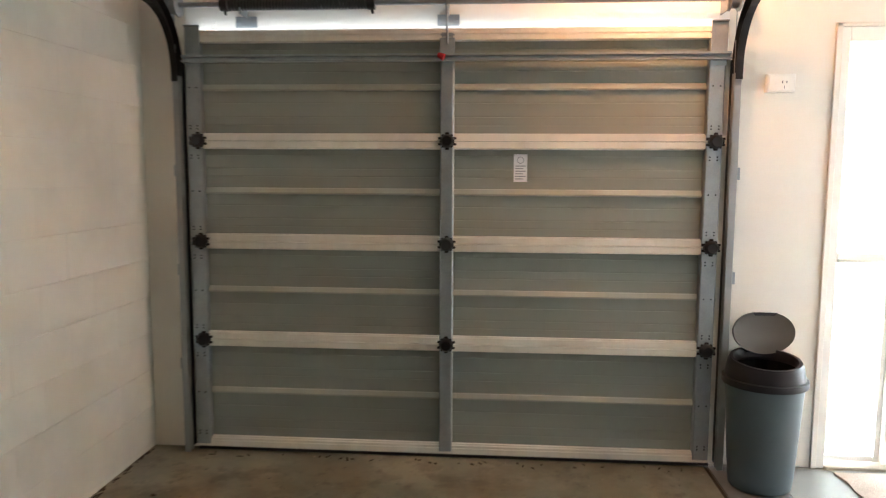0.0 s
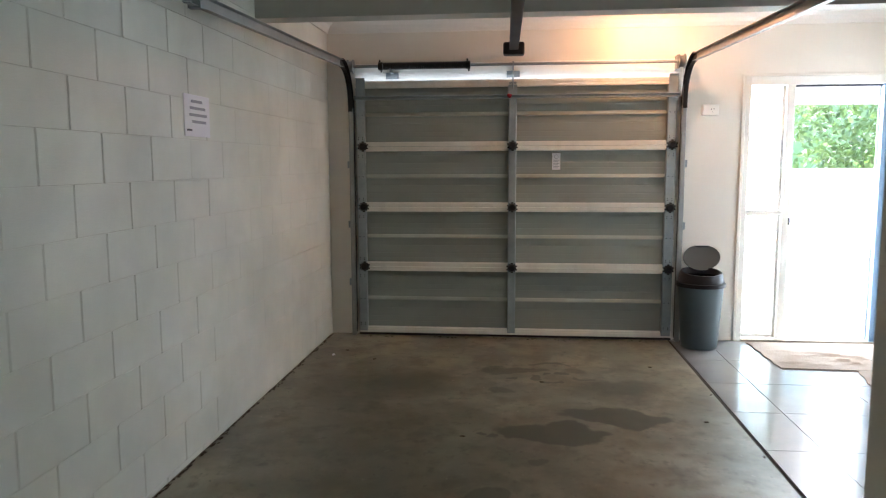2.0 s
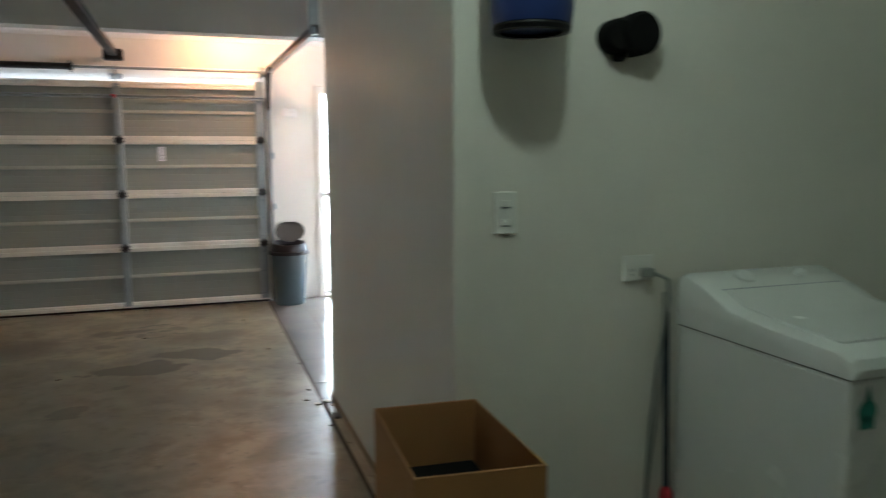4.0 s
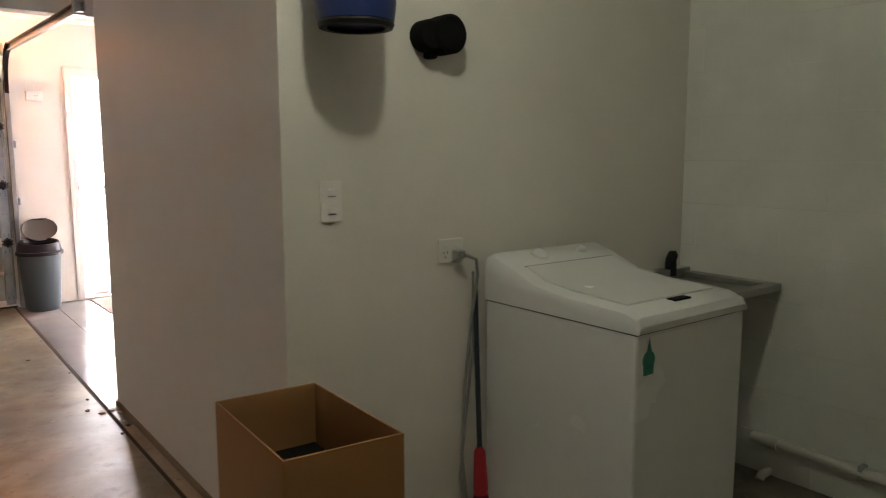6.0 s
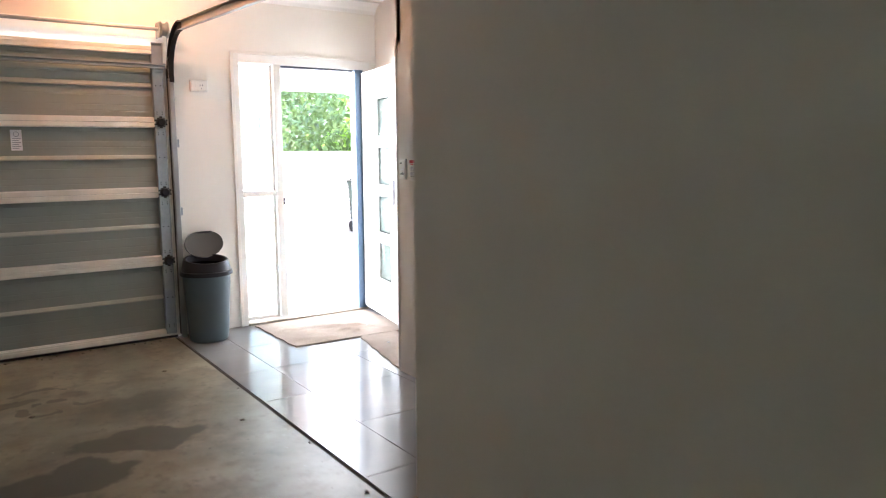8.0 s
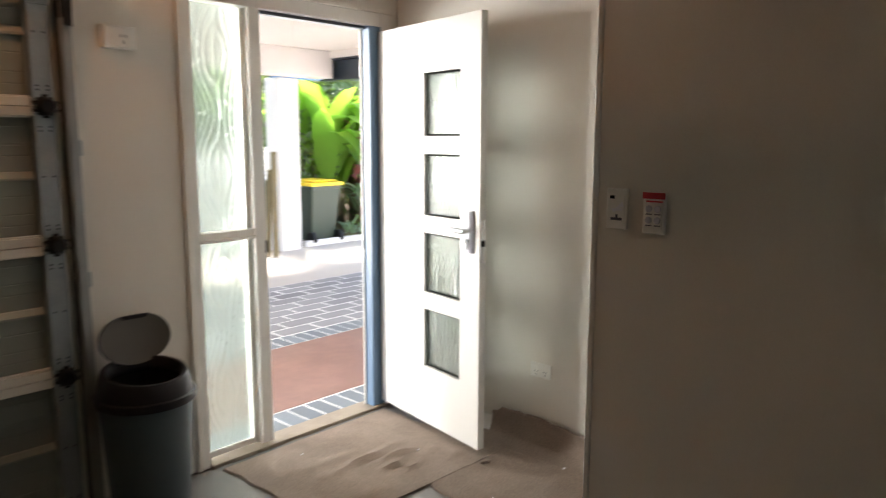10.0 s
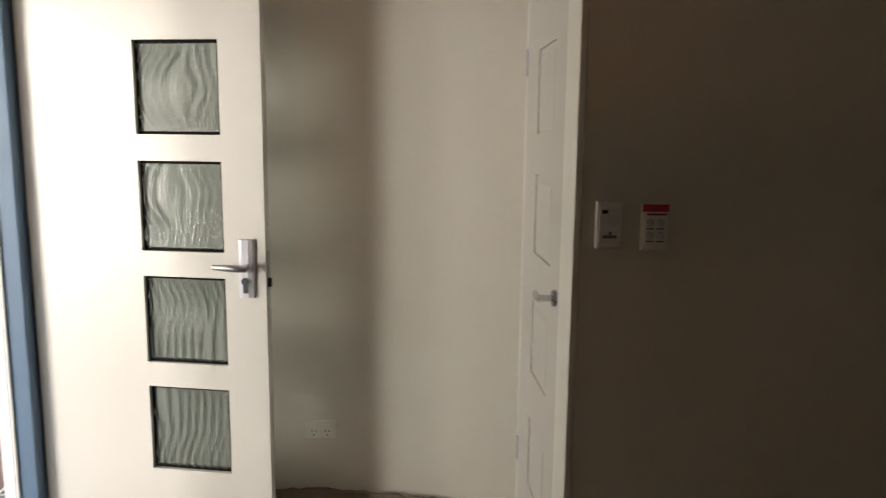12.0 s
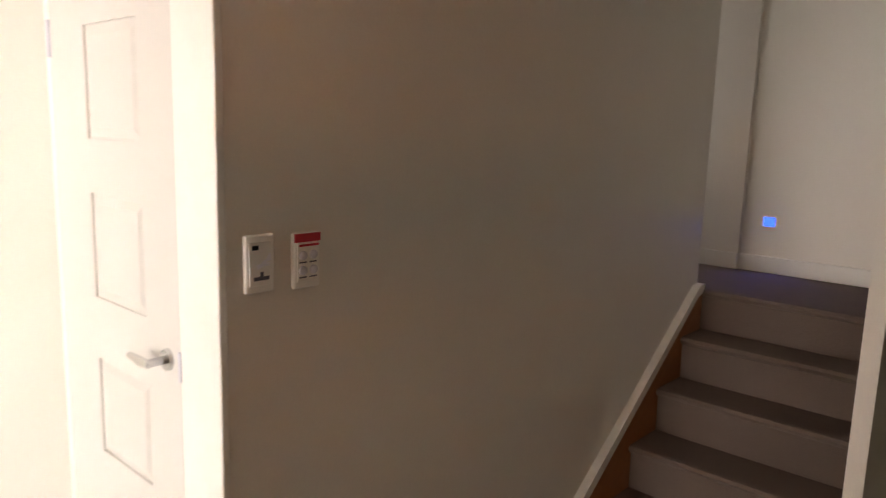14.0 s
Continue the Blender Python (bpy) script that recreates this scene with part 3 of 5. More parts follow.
def door_track(sx, sign):
    """One upright and overhead roller track; sign points away from the door."""
    g = thing("door_track", (sx, 3.75, 0), "steel roller track curving from upright to overhead", "door track", "tracks of the garage door")
    def channel(pts, r=0.026):
        bm = bmesh.new()
        pts = [Vector(p) for p in pts]
        prev = None
        prof = [(-0.020, -r), (0.012, -r), (0.016, -r + 0.006), (0.016, r - 0.006), (0.012, r), (-0.020, r), (-0.020, r - 0.003), (0.010, r - 0.003), (0.010, -r + 0.003), (-0.020, -r + 0.003)]
        for i, p in enumerate(pts):
            d = (pts[min(i + 1, len(pts) - 1)] - pts[max(i - 1, 0)]).normalized()
            nrm = Vector((1, 0, 0)).cross(d)
            ring = [bm.verts.new(p + Vector((sign, 0, 0)) * u + nrm * v) for u, v in prof]
            if prev:
                for k in range(len(prof)):
                    bm.faces.new((prev[k], prev[(k + 1) % len(prof)], ring[(k + 1) % len(prof)], ring[k]))
            else:
                bm.faces.new(ring)
            prev = ring
        bm.faces.new(prev)
        return bm
    up = part("upright", channel([(sx, 3.745, 0.0), (sx, 3.745, 1.98)], 0.020), TRACK, g)
    curve = [(sx, 3.745, 1.95)] + [(sx, 3.425 + 0.32 * math.cos(a), 2.0 + 0.32 * math.sin(a)) for a in [math.pi / 2 * k / 10 for k in range(11)]]
    part("curve", channel(curve, 0.036), BLACK, g, "black curved track corner")
    part("overhead", channel([(sx, 3.44, 2.318), (sx, 0.62, 2.225)], 0.03), TRACK, g)
    back = boxes((sx - 0.03, sx + 0.03, 0.70, 0.735, 2.19, H), bevel=0.001)
    part("hanger", back, ZINC, g)
    for z in (0.47, 0.98, 1.50):
        bk = boxes((sx + sign * 0.014 - 0.03, sx + sign * 0.014 + 0.03, 3.775, 3.809, z - 0.03, z + 0.03), bevel=0.002)
        tube(bk, [(sx + sign * 0.03, 3.78, z), (sx + sign * 0.03, 3.766, z)], 0.008, 8)
        part("wall_bracket", bk, ZINC, g)
    part("weather_strip", boxes((sx - sign * 0.012 - 0.006, sx - sign * 0.012 + 0.006, 3.772, 3.808, 0.02, 2.05), bevel=0.001), RUBBER, g)
    return g


door_track(-1.485, -1)
door_track(1.300, 1)


def torsion_bar():
    g = thing("torsion_spring_assembly", (-0.1, 3.72, 2.3), "steel torsion shaft with black spring above the garage door", "torsion spring")
    y, z = 3.72, 2.325
    part("shaft", tube(bmesh.new(), [(-1.50, y, z), (1.30, y, z)], 0.0125, 12), ZINC, g, smooth=True)
    sp = bmesh.new()
    n = 44
    prof = []
    for k in range(n * 4 + 1):
        prof.append((-1.19 + 0.70 * k / (n * 4), 0.030 + 0.004 * math.sin(k * math.pi / 2)))
    tube(sp, [(u, y, z) for u, _ in prof], [r for _, r in prof], 14)
    part("spring", sp, SPRING, g, "black wound torsion spring", smooth=True)
    for sx in (-1.215, -0.475):
        c = tube(bmesh.new(), [(sx - 0.018, y, z), (sx + 0.018, y, z)], 0.034, 14)
        tube(c, [(sx, y, z), (sx + 0.008, y - 0.008, z - 0.052)], 0.007, 8)
        tube(c, [(sx, y, z), (sx - 0.008, y - 0.008, z + 0.052)], 0.007, 8)
        part("cone", c, SPRING, g, smooth=True)
    for sx in (-1.47, 1.265):
        d = bmesh.new()
        prof = [(-0.030, 0.058), (-0.024, 0.058), (-0.020, 0.045), (0.012, 0.047), (0.016, 0.060), (0.022, 0.060)]
        tube(d, [(sx + u, y, z) for u, _ in prof], [r for _, r in prof], 24)
        part("cable_drum", d, ZINC, g, "cast cable drum", smooth=True)
        part("end_bracket", boxes((sx - 0.045, sx - 0.039, y - 0.03, YF - 0.012, z - 0.06, z + 0.05), bevel=0.001), ZINC, g)
        part("lift_cable", tube(bmesh.new(), [(sx - (0.02 if sx < 0 else -0.02), y + 0.03, z), (sx - (0.02 if sx < 0 else -0.02), y + 0.03, 0.05)], 0.002, 6), TRACK, g)
    for sx in (-1.13, -0.10):
        b = boxes((sx - 0.055, sx + 0.055, YF - 0.018, YF - 0.013, z - 0.10, z - 0.045), (sx - 0.006, sx + 0.006, y - 0.02, YF - 0.013, z - 0.05, z + 0.02), bevel=0.001)
        for dx in (-0.04, 0.04):
            tube(b, [(sx + dx, YF - 0.017, z - 0.072), (sx + dx, YF - 0.027, z - 0.072)], 0.007, 6)
        part("wall_bracket", b, ZINC, g)
    return g


torsion_bar()


def opener():
    g = thing("garage_door_opener", (-0.06, 0.6, H), "black garage door opener rail with motor unit under the ceiling", "door opener")
    a, b = Vector((-0.095, 3.55, 2.44)), Vector((-0.05, 0.55, 2.36))
    rail = bmesh.new()
    vs = []
    for p in (a, b):
        vs.append([rail.verts.new(p + Vector((u, 0, v))) for u, v in ((-0.036, -0.026), (-0.028, -0.030), (0.028, -0.030), (0.036, -0.026), (0.036, 0.02), (0.024, 0.028), (-0.024, 0.028), (-0.036, 0.02))])
    for k in range(8):
        rail.faces.new((vs[0][k], vs[0][(k + 1) % 8], vs[1][(k + 1) % 8], vs[1][k]))
    rail.faces.new(vs[0][::-1]), rail.faces.new(vs[1])
    part("rail", rail, BLACK, g, "long black drive rail")
    head = boxes((a.x - 0.085, a.x + 0.085, 3.52, 3.64, 2.375, 2.475), bevel=0.016)
    part("header_end", head, BLACK, g)
    part("header_bracket", boxes((a.x - 0.02, a.x + 0.02, 3.64, YF, 2.42, 2.45), bevel=0.002), ZINC, g)
    motor = boxes((b.x - 0.14, b.x + 0.14, 0.22, 0.58, 2.33, 2.47), bevel=0.03)
    m = part("motor_unit", motor, BLACK, g)
    part("lens_cover", boxes((b.x - 0.09, b.x + 0.09, 0.24, 0.42, 2.318, 2.334), bevel=0.006), PLATE, m, "pale lens cover")
    for dx in (-0.1, 0.1):
        part("hanger_strap", boxes((b.x + dx - 0.012, b.x + dx + 0.012, 0.38, 0.384, 2.46, H)), ZINC, g)
    return g


opener()


def ceiling_light(x, y, label):
    g = thing("ceiling_light", (x, y, H), label, "ceiling light", "ceiling lights")
    part("base", lathe(bmesh.new(), [(0.0, H - 0.002), (0.06, H - 0.002), (0.062, H - 0.02), (0.03, H - 0.028), (0.028, H - 0.045), (0.0, H - 0.046)], x, y, 24), PLATE, g, smooth=True)
    return g


ceiling_light(0.95, 3.32, "small white batten holder with a warm bulb")
ceiling_light(1.27, -2.72, "small white batten holder in the laundry")


# ---- rubbish bin ----
def rubbish_bin(cx, cy):
    g = thing("rubbish_bin", (cx, cy, 0), "grey plastic swing-top rubbish bin with open lid", "bin")
    part("body", lathe(bmesh.new(), [(0.0, 0.002), (0.132, 0.002), (0.142, 0.012), (0.148, 0.06), (0.178, 0.525), (0.172, 0.525), (0.142, 0.02), (0.0, 0.02)], cx, cy, 48), BINBODY, g, smooth=True)
    part("rim", lathe(bmesh.new(), [(0.176, 0.508), (0.192, 0.510), (0.195, 0.520), (0.192, 0.540), (0.180, 0.544)], cx, cy, 48), BINTOP, g, smooth=True)
    n = 48
    dome = bmesh.new()
    rings = []
    for r, z, tilt in ((0.181, 0.542, 0), (0.180, 0.552, 0.0), (0.168, 0.612, 0.10), (0.160, 0.628, 0.13), (0.146, 0.628, 0.14), (0.138, 0.616, 0.14), (0.134, 0.585, 0.12)):
        rings.append([dome.verts.new((cx + r * math.cos(2 * math.pi * k / n), cy + r * math.sin(2 * math.pi * k / n), z + tilt * 0.9 * r * math.sin(2 * math.pi * k / n))) for k in range(n)])
    for a, b in zip(rings, rings[1:]):
        for k in range(n):
            dome.faces.new((a[k], a[(k + 1) % n], b[(k + 1) % n], b[k]))
    part("dome", dome, BINTOP, g, "dark sloping plastic top", smooth=True)
    part("liner", lathe(bmesh.new(), [(0.134, 0.59), (0.128, 0.45), (0.0, 0.44)], cx, cy, 32), DARK, g)
    lid = bmesh.new()
    R = 0.150
    m = Matrix.Translation((cx + 0.032, cy + 0.124, 0.628)) @ Matrix.Rotation(radians(82), 4, "X")
    out = []
    for k in range(n):
        a = 2 * math.pi * k / n
        r = R * (1 - 0.10 * max(0, math.sin(a)) ** 10)
        out.append((r * math.cos(a), r * math.sin(a) * 0.72 + R * 0.66))
    lower = [lid.verts.new(m @ Vector((u, v, 0.0))) for u, v in out]
    inner = [lid.verts.new(m @ Vector((u * 0.93, (v - R * 0.66) * 0.93 + R * 0.66, 0.012))) for u, v in out]
    upper = [lid.verts.new(m @ Vector((u * 0.98, (v - R * 0.66) * 0.98 + R * 0.66, 0.016))) for u, v in out]
    back = [lid.verts.new(m @ Vector((u * 0.9, (v - R * 0.66) * 0.9 + R * 0.66, -0.014))) for u, v in out]
    for a, b in ((lower, upper), (upper, inner), (lower, back)):
        for k in range(n):
            lid.faces.new((a[k], a[(k + 1) % n], b[(k + 1) % n], b[k]))
    lid.faces.new(inner), lid.faces.new(back)
    ld = part("lid", lid, LIDGREY, g, "round grey-brown lid standing open", smooth=True)
    tab = bmesh.new()
    c = [m @ Vector((u, v, w)) for w in (0.012, 0.022) for u, v in ((-0.062, R * 1.30), (0.062, R * 1.30), (0.045, R * 1.20), (-0.045, R * 1.20))]
    vs = [tab.verts.new(p) for p in c]
    for q in ((0, 1, 2, 3), (4, 7, 6, 5), (0, 4, 5, 1), (1, 5, 6, 2), (2, 6, 7, 3), (3, 7, 4, 0)):
        tab.faces.new([vs[i] for i in q])
    part("lip", tab, BINTOP, ld)
    part("hinge", boxes((cx - 0.05, cx + 0.05, cy + 0.122, cy + 0.145, 0.625, 0.65), bevel=0.004), BINTOP, g)
    return g


rubbish_bin(1.437, 3.565)

box_point = thing("power_point_box", (1.517, YF, 1.937), "white surface-mounted power point high on the front wall", "power point")
plate = part("box", boxes((1.450, 1.585, 3.778, YF, 1.893, 1.982), (1.457, 1.578, 3.774, 3.779, 1.900, 1.975), bevel=0.004), PLATE, box_point)
part("switch", boxes((1.486, 1.497, 3.7705, 3.7745, 1.930, 1.950), bevel=0.001), PLATE, plate)
part("socket", boxes((1.520, 1.524, 3.7730, 3.7745, 1.936, 1.948), (1.540, 1.544, 3.7730, 3.7745, 1.936, 1.948), (1.530, 1.533, 3.7730, 3.7745, 1.912, 1.924)), INK, plate)


def notice():
    g = thing("notice", (XL + 0.012, 1.17, 1.75), "white printed paper notice on the block wall", "notice")
    sheet = boxes((XL + 0.003, XL + 0.0062, 1.005, 1.305, 1.645, 1.855), bevel=0.001)
    part("sheet", sheet, PAPER, g)
    for i, (a, b) in enumerate(((1.085, 1.215), (1.07, 1.25), (1.06, 1.27), (1.09, 1.255))):
        z = 1.822 - 0.034 * i
        part("text_line", boxes((XL + 0.005, XL + 0.0070, a, b, z - 0.007, z + 0.007)), GREYINKSHADE, g)
    part("text_line", boxes((XL + 0.005, XL + 0.0070, 1.03, 1.085, 1.672, 1.682)), INK, g)
    return g


notice()


def scrap(x, y, w, d, h, material, name, label):
    bm = bmesh.new()
    n = 6
    ring = [(x + w * math.cos(k * 2 * math.pi / n) * random.uniform(0.7, 1.1), y + d * math.sin(k * 2 * math.pi / n) * random.uniform(0.7, 1.1)) for k in range(n)]
    prism(bm, ring, "z", 0.0005, h)
    return single(name, bm, material, label, "litter", group="litter on the garage floor")


scrap(-1.50, 3.05, 0.012, 0.03, 0.008, PAPER, "paper_scrap", "small white paper scrap on the concrete floor")
for sx, sy in ((-1.42, 3.20), (-1.15, 2.95), (0.12, 2.46), (1.05, 1.75), (0.93, 2.9), (-0.35, 1.4)):
    scrap(sx, sy, 0.016, 0.010, 0.004, DARKRUG, "dry_leaf", "small dark dry leaf bit on the floor")


for sx, sy, sw in ((1.262, 0.36, 0.030), (1.285, 0.28, 0.022), (1.205, 0.33, 0.026), (1.150, 0.42, 0.018), (1.272, 0.05, 0.020), (1.268, -0.32, 0.026), (1.280, -0.75, 0.022), (1.262, -1.20, 0.024), (1.215, -0.05, 0.016), (1.190, 0.62, 0.014)):
    scrap(sx, sy, sw * 0.7, sw, 0.006, DUST if sw > 0.021 else DARKRUG, "dirt_clump", "small brown dirt clump at the wall foot")


def grit():
    rnd = random.Random(21)
    bm = bmesh.new()
    for k in range(520):
        u = rnd.random()
        if u < 0.93:
            x, y = XL + 0.004 + abs(rnd.gauss(0, 0.012)), rnd.uniform(-3.0, 3.75)
        elif u < 0.935:
            x, y = 1.216 - abs(rnd.gauss(0, 0.010)), rnd.uniform(-1.6, 3.7)
        else:
            x, y = rnd.uniform(-1.4, 1.2), 3.735 - abs(rnd.gauss(0, 0.03))
        a, w, d, t = rnd.uniform(0, 3.1), rnd.uniform(0.004, 0.022), rnd.uniform(0.003, 0.008), rnd.uniform(0.001, 0.003)
        c, q = math.cos(a), math.sin(a)
        if x - XL < 0.1:
            c, q = 0.2, 0.98
        ring = [(x + u1 * w * c - v1 * d * q, y + u1 * w * q + v1 * d * c) for u1, v1 in ((-1, 0), (-0.3, -1), (0.6, -0.8), (1, 0.1), (0.2, 1))]
        prism(bm, [(max(px, XL + 0.001), py) for px, py in ring], "z", 0.0003, 0.0005 + t)
    single("floor_grit", bm, STRIP, "dark grit and leaf bits along the wall foot", "grit", kind="stuff")


grit()


# ---- entry: frame, sidelight, open door ----
def ripple(u, v, eye):
    """Height of the wavy ridges pressed into the glass; they part round an eye (u, v, reach)."""
    c, vc, reach = eye
    d = u - c
    part_way = max(0.0, math.cos(math.pi * (v - vc) / 1.1)) ** 2
    f = d - reach * part_way * math.tanh(d * 7) + 0.07 * (1 - part_way) * math.sin(6.3 * v + 9 * c)
    return max(0.0, math.sin(f * 60 + 1.2)) ** 2.2


def rippled_pane(name, parent, place, eye, w, h, nu, nv, tall=1.0, relief=0.004, glass=GLASS):
    """A pane in its own plane: place(u, v, d) gives the point at metres u, v, with depth d."""
    bm = bmesh.new()
    f = [[bm.verts.new(place(w * i / nu, h * j / nv, 0.004 + relief * ripple(i / nu, (j / nv) * tall % 1.0 if tall > 1 else j / nv, eye))) for j in range(nv + 1)] for i in range(nu + 1)]
    b = [[bm.verts.new(place(w * i / nu, h * j / nv, -0.004)) for j in (0, nv)] for i in (0, nu)]
    for i in range(nu):
        for j in range(nv):
            bm.faces.new((f[i][j], f[i + 1][j], f[i + 1][j + 1], f[i][j + 1]))
    bm.faces.new((b[0][0], b[0][1], b[1][1], b[1][0]))
    bm.faces.new([f[i][0] for i in range(nu + 1)] + [b[1][0], b[0][0]])
    bm.faces.new([f[i][nv] for i in range(nu, -1, -1)] + [b[0][1], b[1][1]])
    bm.faces.new([f[0][j] for j in range(nv, -1, -1)] + [b[0][0], b[0][1]])
    bm.faces.new([f[nu][j] for j in range(nv + 1)] + [b[1][1], b[1][0]])
    ob = part(name, bm, glass, parent, "wavy textured glass", smooth=True)
    ob.visible_shadow = glass is DOORGLASS
    return ob


def entry_frame():
    g = thing("window_1", (2.0, YF, 0), "white front door frame with a rippled glass sidelight", "window")
    tagged(g, kind="structure")
    y0, y1 = 3.80, 3.89
    part("jamb", boxes((FX0, 1.84, y0, y1, 0.0, FT), bevel=0.004), TRIM, g)
    part("mullion", boxes((2.122, 2.188, y0 - 0.004, y1, 0.03, 2.135), bevel=0.005), TRIM, g)
    part("jamb", boxes((2.862, 2.872, y0 + 0.06, y1 - 0.02, 0.0, 2.135), bevel=0.003), TRIM, g)
    part("hinge_jamb", boxes((2.872, 2.955, y0 - 0.002, y1 - 0.01, 0.0, 2.135), bevel=0.004), BLUE, g, "blue-grey painted door jamb")
    part("jamb", boxes((2.955, FX1, y0, y1, 0.0, FT), bevel=0.003), TRIM, g)
    part("head", boxes((1.84, 2.955, y0, y1, 2.135, FT), bevel=0.004), TRIM, g)
    part("head_stop", boxes((2.19, 2.87, y0 + 0.03, y1 - 0.02, 2.118, 2.134), bevel=0.002), NAVY, g)
    part("sill", boxes((1.84, 2.955, y0 - 0.02, y1 + 0.02, -0.02, 0.016), bevel=0.004), SILL, g, "worn dusty timber threshold")
    part("threshold_seal", boxes((2.19, 2.87, y1 + 0.021, y1 + 0.034, -0.07, 0.006), bevel=0.002), RUBBER, g, "black seal along the threshold")
    part("transom", boxes((1.84, 2.122, y0, y1 - 0.03, 1.078, 1.112), (1.84, 2.122, y0 - 0.012, y0 + 0.02, 1.066, 1.080), bevel=0.003), TRIM, g)
    part("bead", boxes((1.84, 1.852, 3.835, 3.86, 0.05, 2.13), (2.095, 2.122, 3.83, 3.875, 0.03, 2.13), (1.852, 2.095, 3.835, 3.86, 0.03, 0.06), bevel=0.002), TRIM, g)
    for z0, z1, eye in ((0.06, 1.076, (0.45, 0.5, 0.22)), (1.114, 2.13, (0.5, 0.5, 0.24))):
        rippled_pane("pane", g, lambda u, v, d, z0=z0: Vector((1.852 + u, 3.848 - d, z0 + v)), eye, 0.243, z1 - z0, 40, 130, tall=1.9, relief=0.0028)
    part("strike_plate", boxes((2.176, 2.192, 3.795, 3.815, 0.99, 1.05), bevel=0.002), BLACK, g)
    part("architrave", boxes((FX0 - 0.025, FX0 + 0.004, 3.792, YF, 0.0, FT + 0.02), (FX0 - 0.025, FX1 + 0.03, 3.792, YF, FT, FT + 0.02), bevel=0.004), WALL, g)
    return g


entry_frame()


def front_door():
    g = thing("door_1", (2.935, 3.79, 0), "white front door with four wavy glass panels, standing open", "door")
    tagged(g, kind="structure")
    ang = radians(11.2)
    o, d = Vector((2.929, 3.79, 0.045)), Vector((-math.sin(ang), -math.cos(ang), 0))
    nrm = Vector((-math.cos(ang), math.sin(ang), 0))
    W, HH, T = 0.872, 2.06, 0.038
    a, b = 0.425, 0.725
    tops = [1.862 - 0.3985 * k for k in range(4)]
    gh = 0.310
    def at(u, v, w):
        return o + d * u + Vector((0, 0, v)) - nrm * w
    def slab(bm, u0, u1, v0, v1, w0=0.0, w1=T):
        vs = [bm.verts.new(at(u, v, w)) for u in (u0, u1) for v in (v0, v1) for w in (w0, w1)]
        for q in ((0, 1, 3, 2), (4, 6, 7, 5), (0, 4, 5, 1), (2, 3, 7, 6), (0, 2, 6, 4), (1, 5, 7, 3)):
            bm.faces.new([vs[i] for i in q])
    leaf = bmesh.new()
    zs = [0.0]
    for t in reversed(tops):
        zs += [t - gh - o.z, t - o.z]
    zs += [HH]
    slab(leaf, 0, a, 0, HH)
    slab(leaf, b, W, 0, HH)
    for k in range(0, len(zs), 2):
        slab(leaf, a, b, zs[k], zs[k + 1])
    bmesh.ops.remove_doubles(leaf, verts=leaf.verts[:], dist=1e-5)
    lf = part("leaf", leaf, DOORWHITE, g)
    for i, t in enumerate(tops):
        z0 = t - gh
        fr = bmesh.new()
        e = 0.010
        for u0, u1, v0, v1 in ((a, a + e, z0, t), (b - e, b, z0, t), (a + e, b - e, z0, z0 + e), (a + e, b - e, t - e, t)):
            slab(fr, u0, u1, v0 - o.z, v1 - o.z, 0.016, 0.034)
        # The bead's black colour carries the recess shadow round each pane.
        part("glass_bead", fr, DARK, lf, "glazing edge blackened for its recess shade")
        rippled_pane("pane", lf, lambda u, v, dd, z0=z0: at(a + e + u, z0 + e + v - o.z, 0.024 - dd), ((0.56, 0.50, 0.17), (0.36, 0.66, 0.17), (0.80, 0.2, 0.08), (0.15, 0.85, 0.10))[i], b - a - 2 * e, gh - 2 * e, 72, 56, relief=0.014, glass=DOORGLASS)
    # lock plate and lever
    pl = bmesh.new()
    u0, u1, z0, z1 = 0.778, 0.836, 1.005 - o.z, 1.205 - o.z
    prof = [(-0.002, 0), (-0.013, 0.004), (-0.020, 0.018), (-0.020, 0.040), (-0.013, 0.054), (-0.002, 0.058)]
    ring0 = [pl.verts.new(at(u0 + u, z0, w)) for w, u in prof]
    ring1 = [pl.verts.new(at(u0 + u, z1, w)) for w, u in prof]
    for k in range(5):
        pl.faces.new((ring0[k], ring0[k + 1], ring1[k + 1], ring1[k]))
    pl.faces.new(ring0), pl.faces.new(ring1[::-1]), pl.faces.new((ring0[0], ring1[0], ring1[5], ring0[5]))
    plate = part("lock_plate", pl, SILVERPAINT, lf, "tall silver lock plate")
    lev = bmesh.new()
    zl = 1.112 - o.z
    tube(lev, [at(0.812, zl, -0.018), at(0.812, zl, -0.058)], 0.012, 12)
    tube(lev, [at(0.826, zl, -0.056), at(0.80, zl, -0.060), at(0.76, zl + 0.002, -0.060), at(0.708, zl + 0.002, -0.056)], [0.012, 0.013, 0.012, 0.009], 12)
    part("lever", lev, CHROME, lf, "silver door lever", smooth=True)
    key = bmesh.new()
    tube(key, [at(0.806, 1.062 - o.z, -0.019), at(0.806, 1.062 - o.z, -0.025)], 0.013, 14)
    slab(key, 0.798, 0.815, 1.022 - o.z, 1.062 - o.z, -0.022, -0.018)
    part("keyhole", key, NAVY, lf)
    latch = bmesh.new()
    slab(latch, W - 0.001, W + 0.0025, 0.92, 1.12, 0.008, 0.030)
    part("latch_plate", latch, CHROME, lf)
    bolt = bmesh.new()
    slab(bolt, W + 0.001, W + 0.010, 0.995, 1.025, 0.012, 0.026)
    part("latch_bolt", bolt, BLACK, lf)
    return g


front_door()


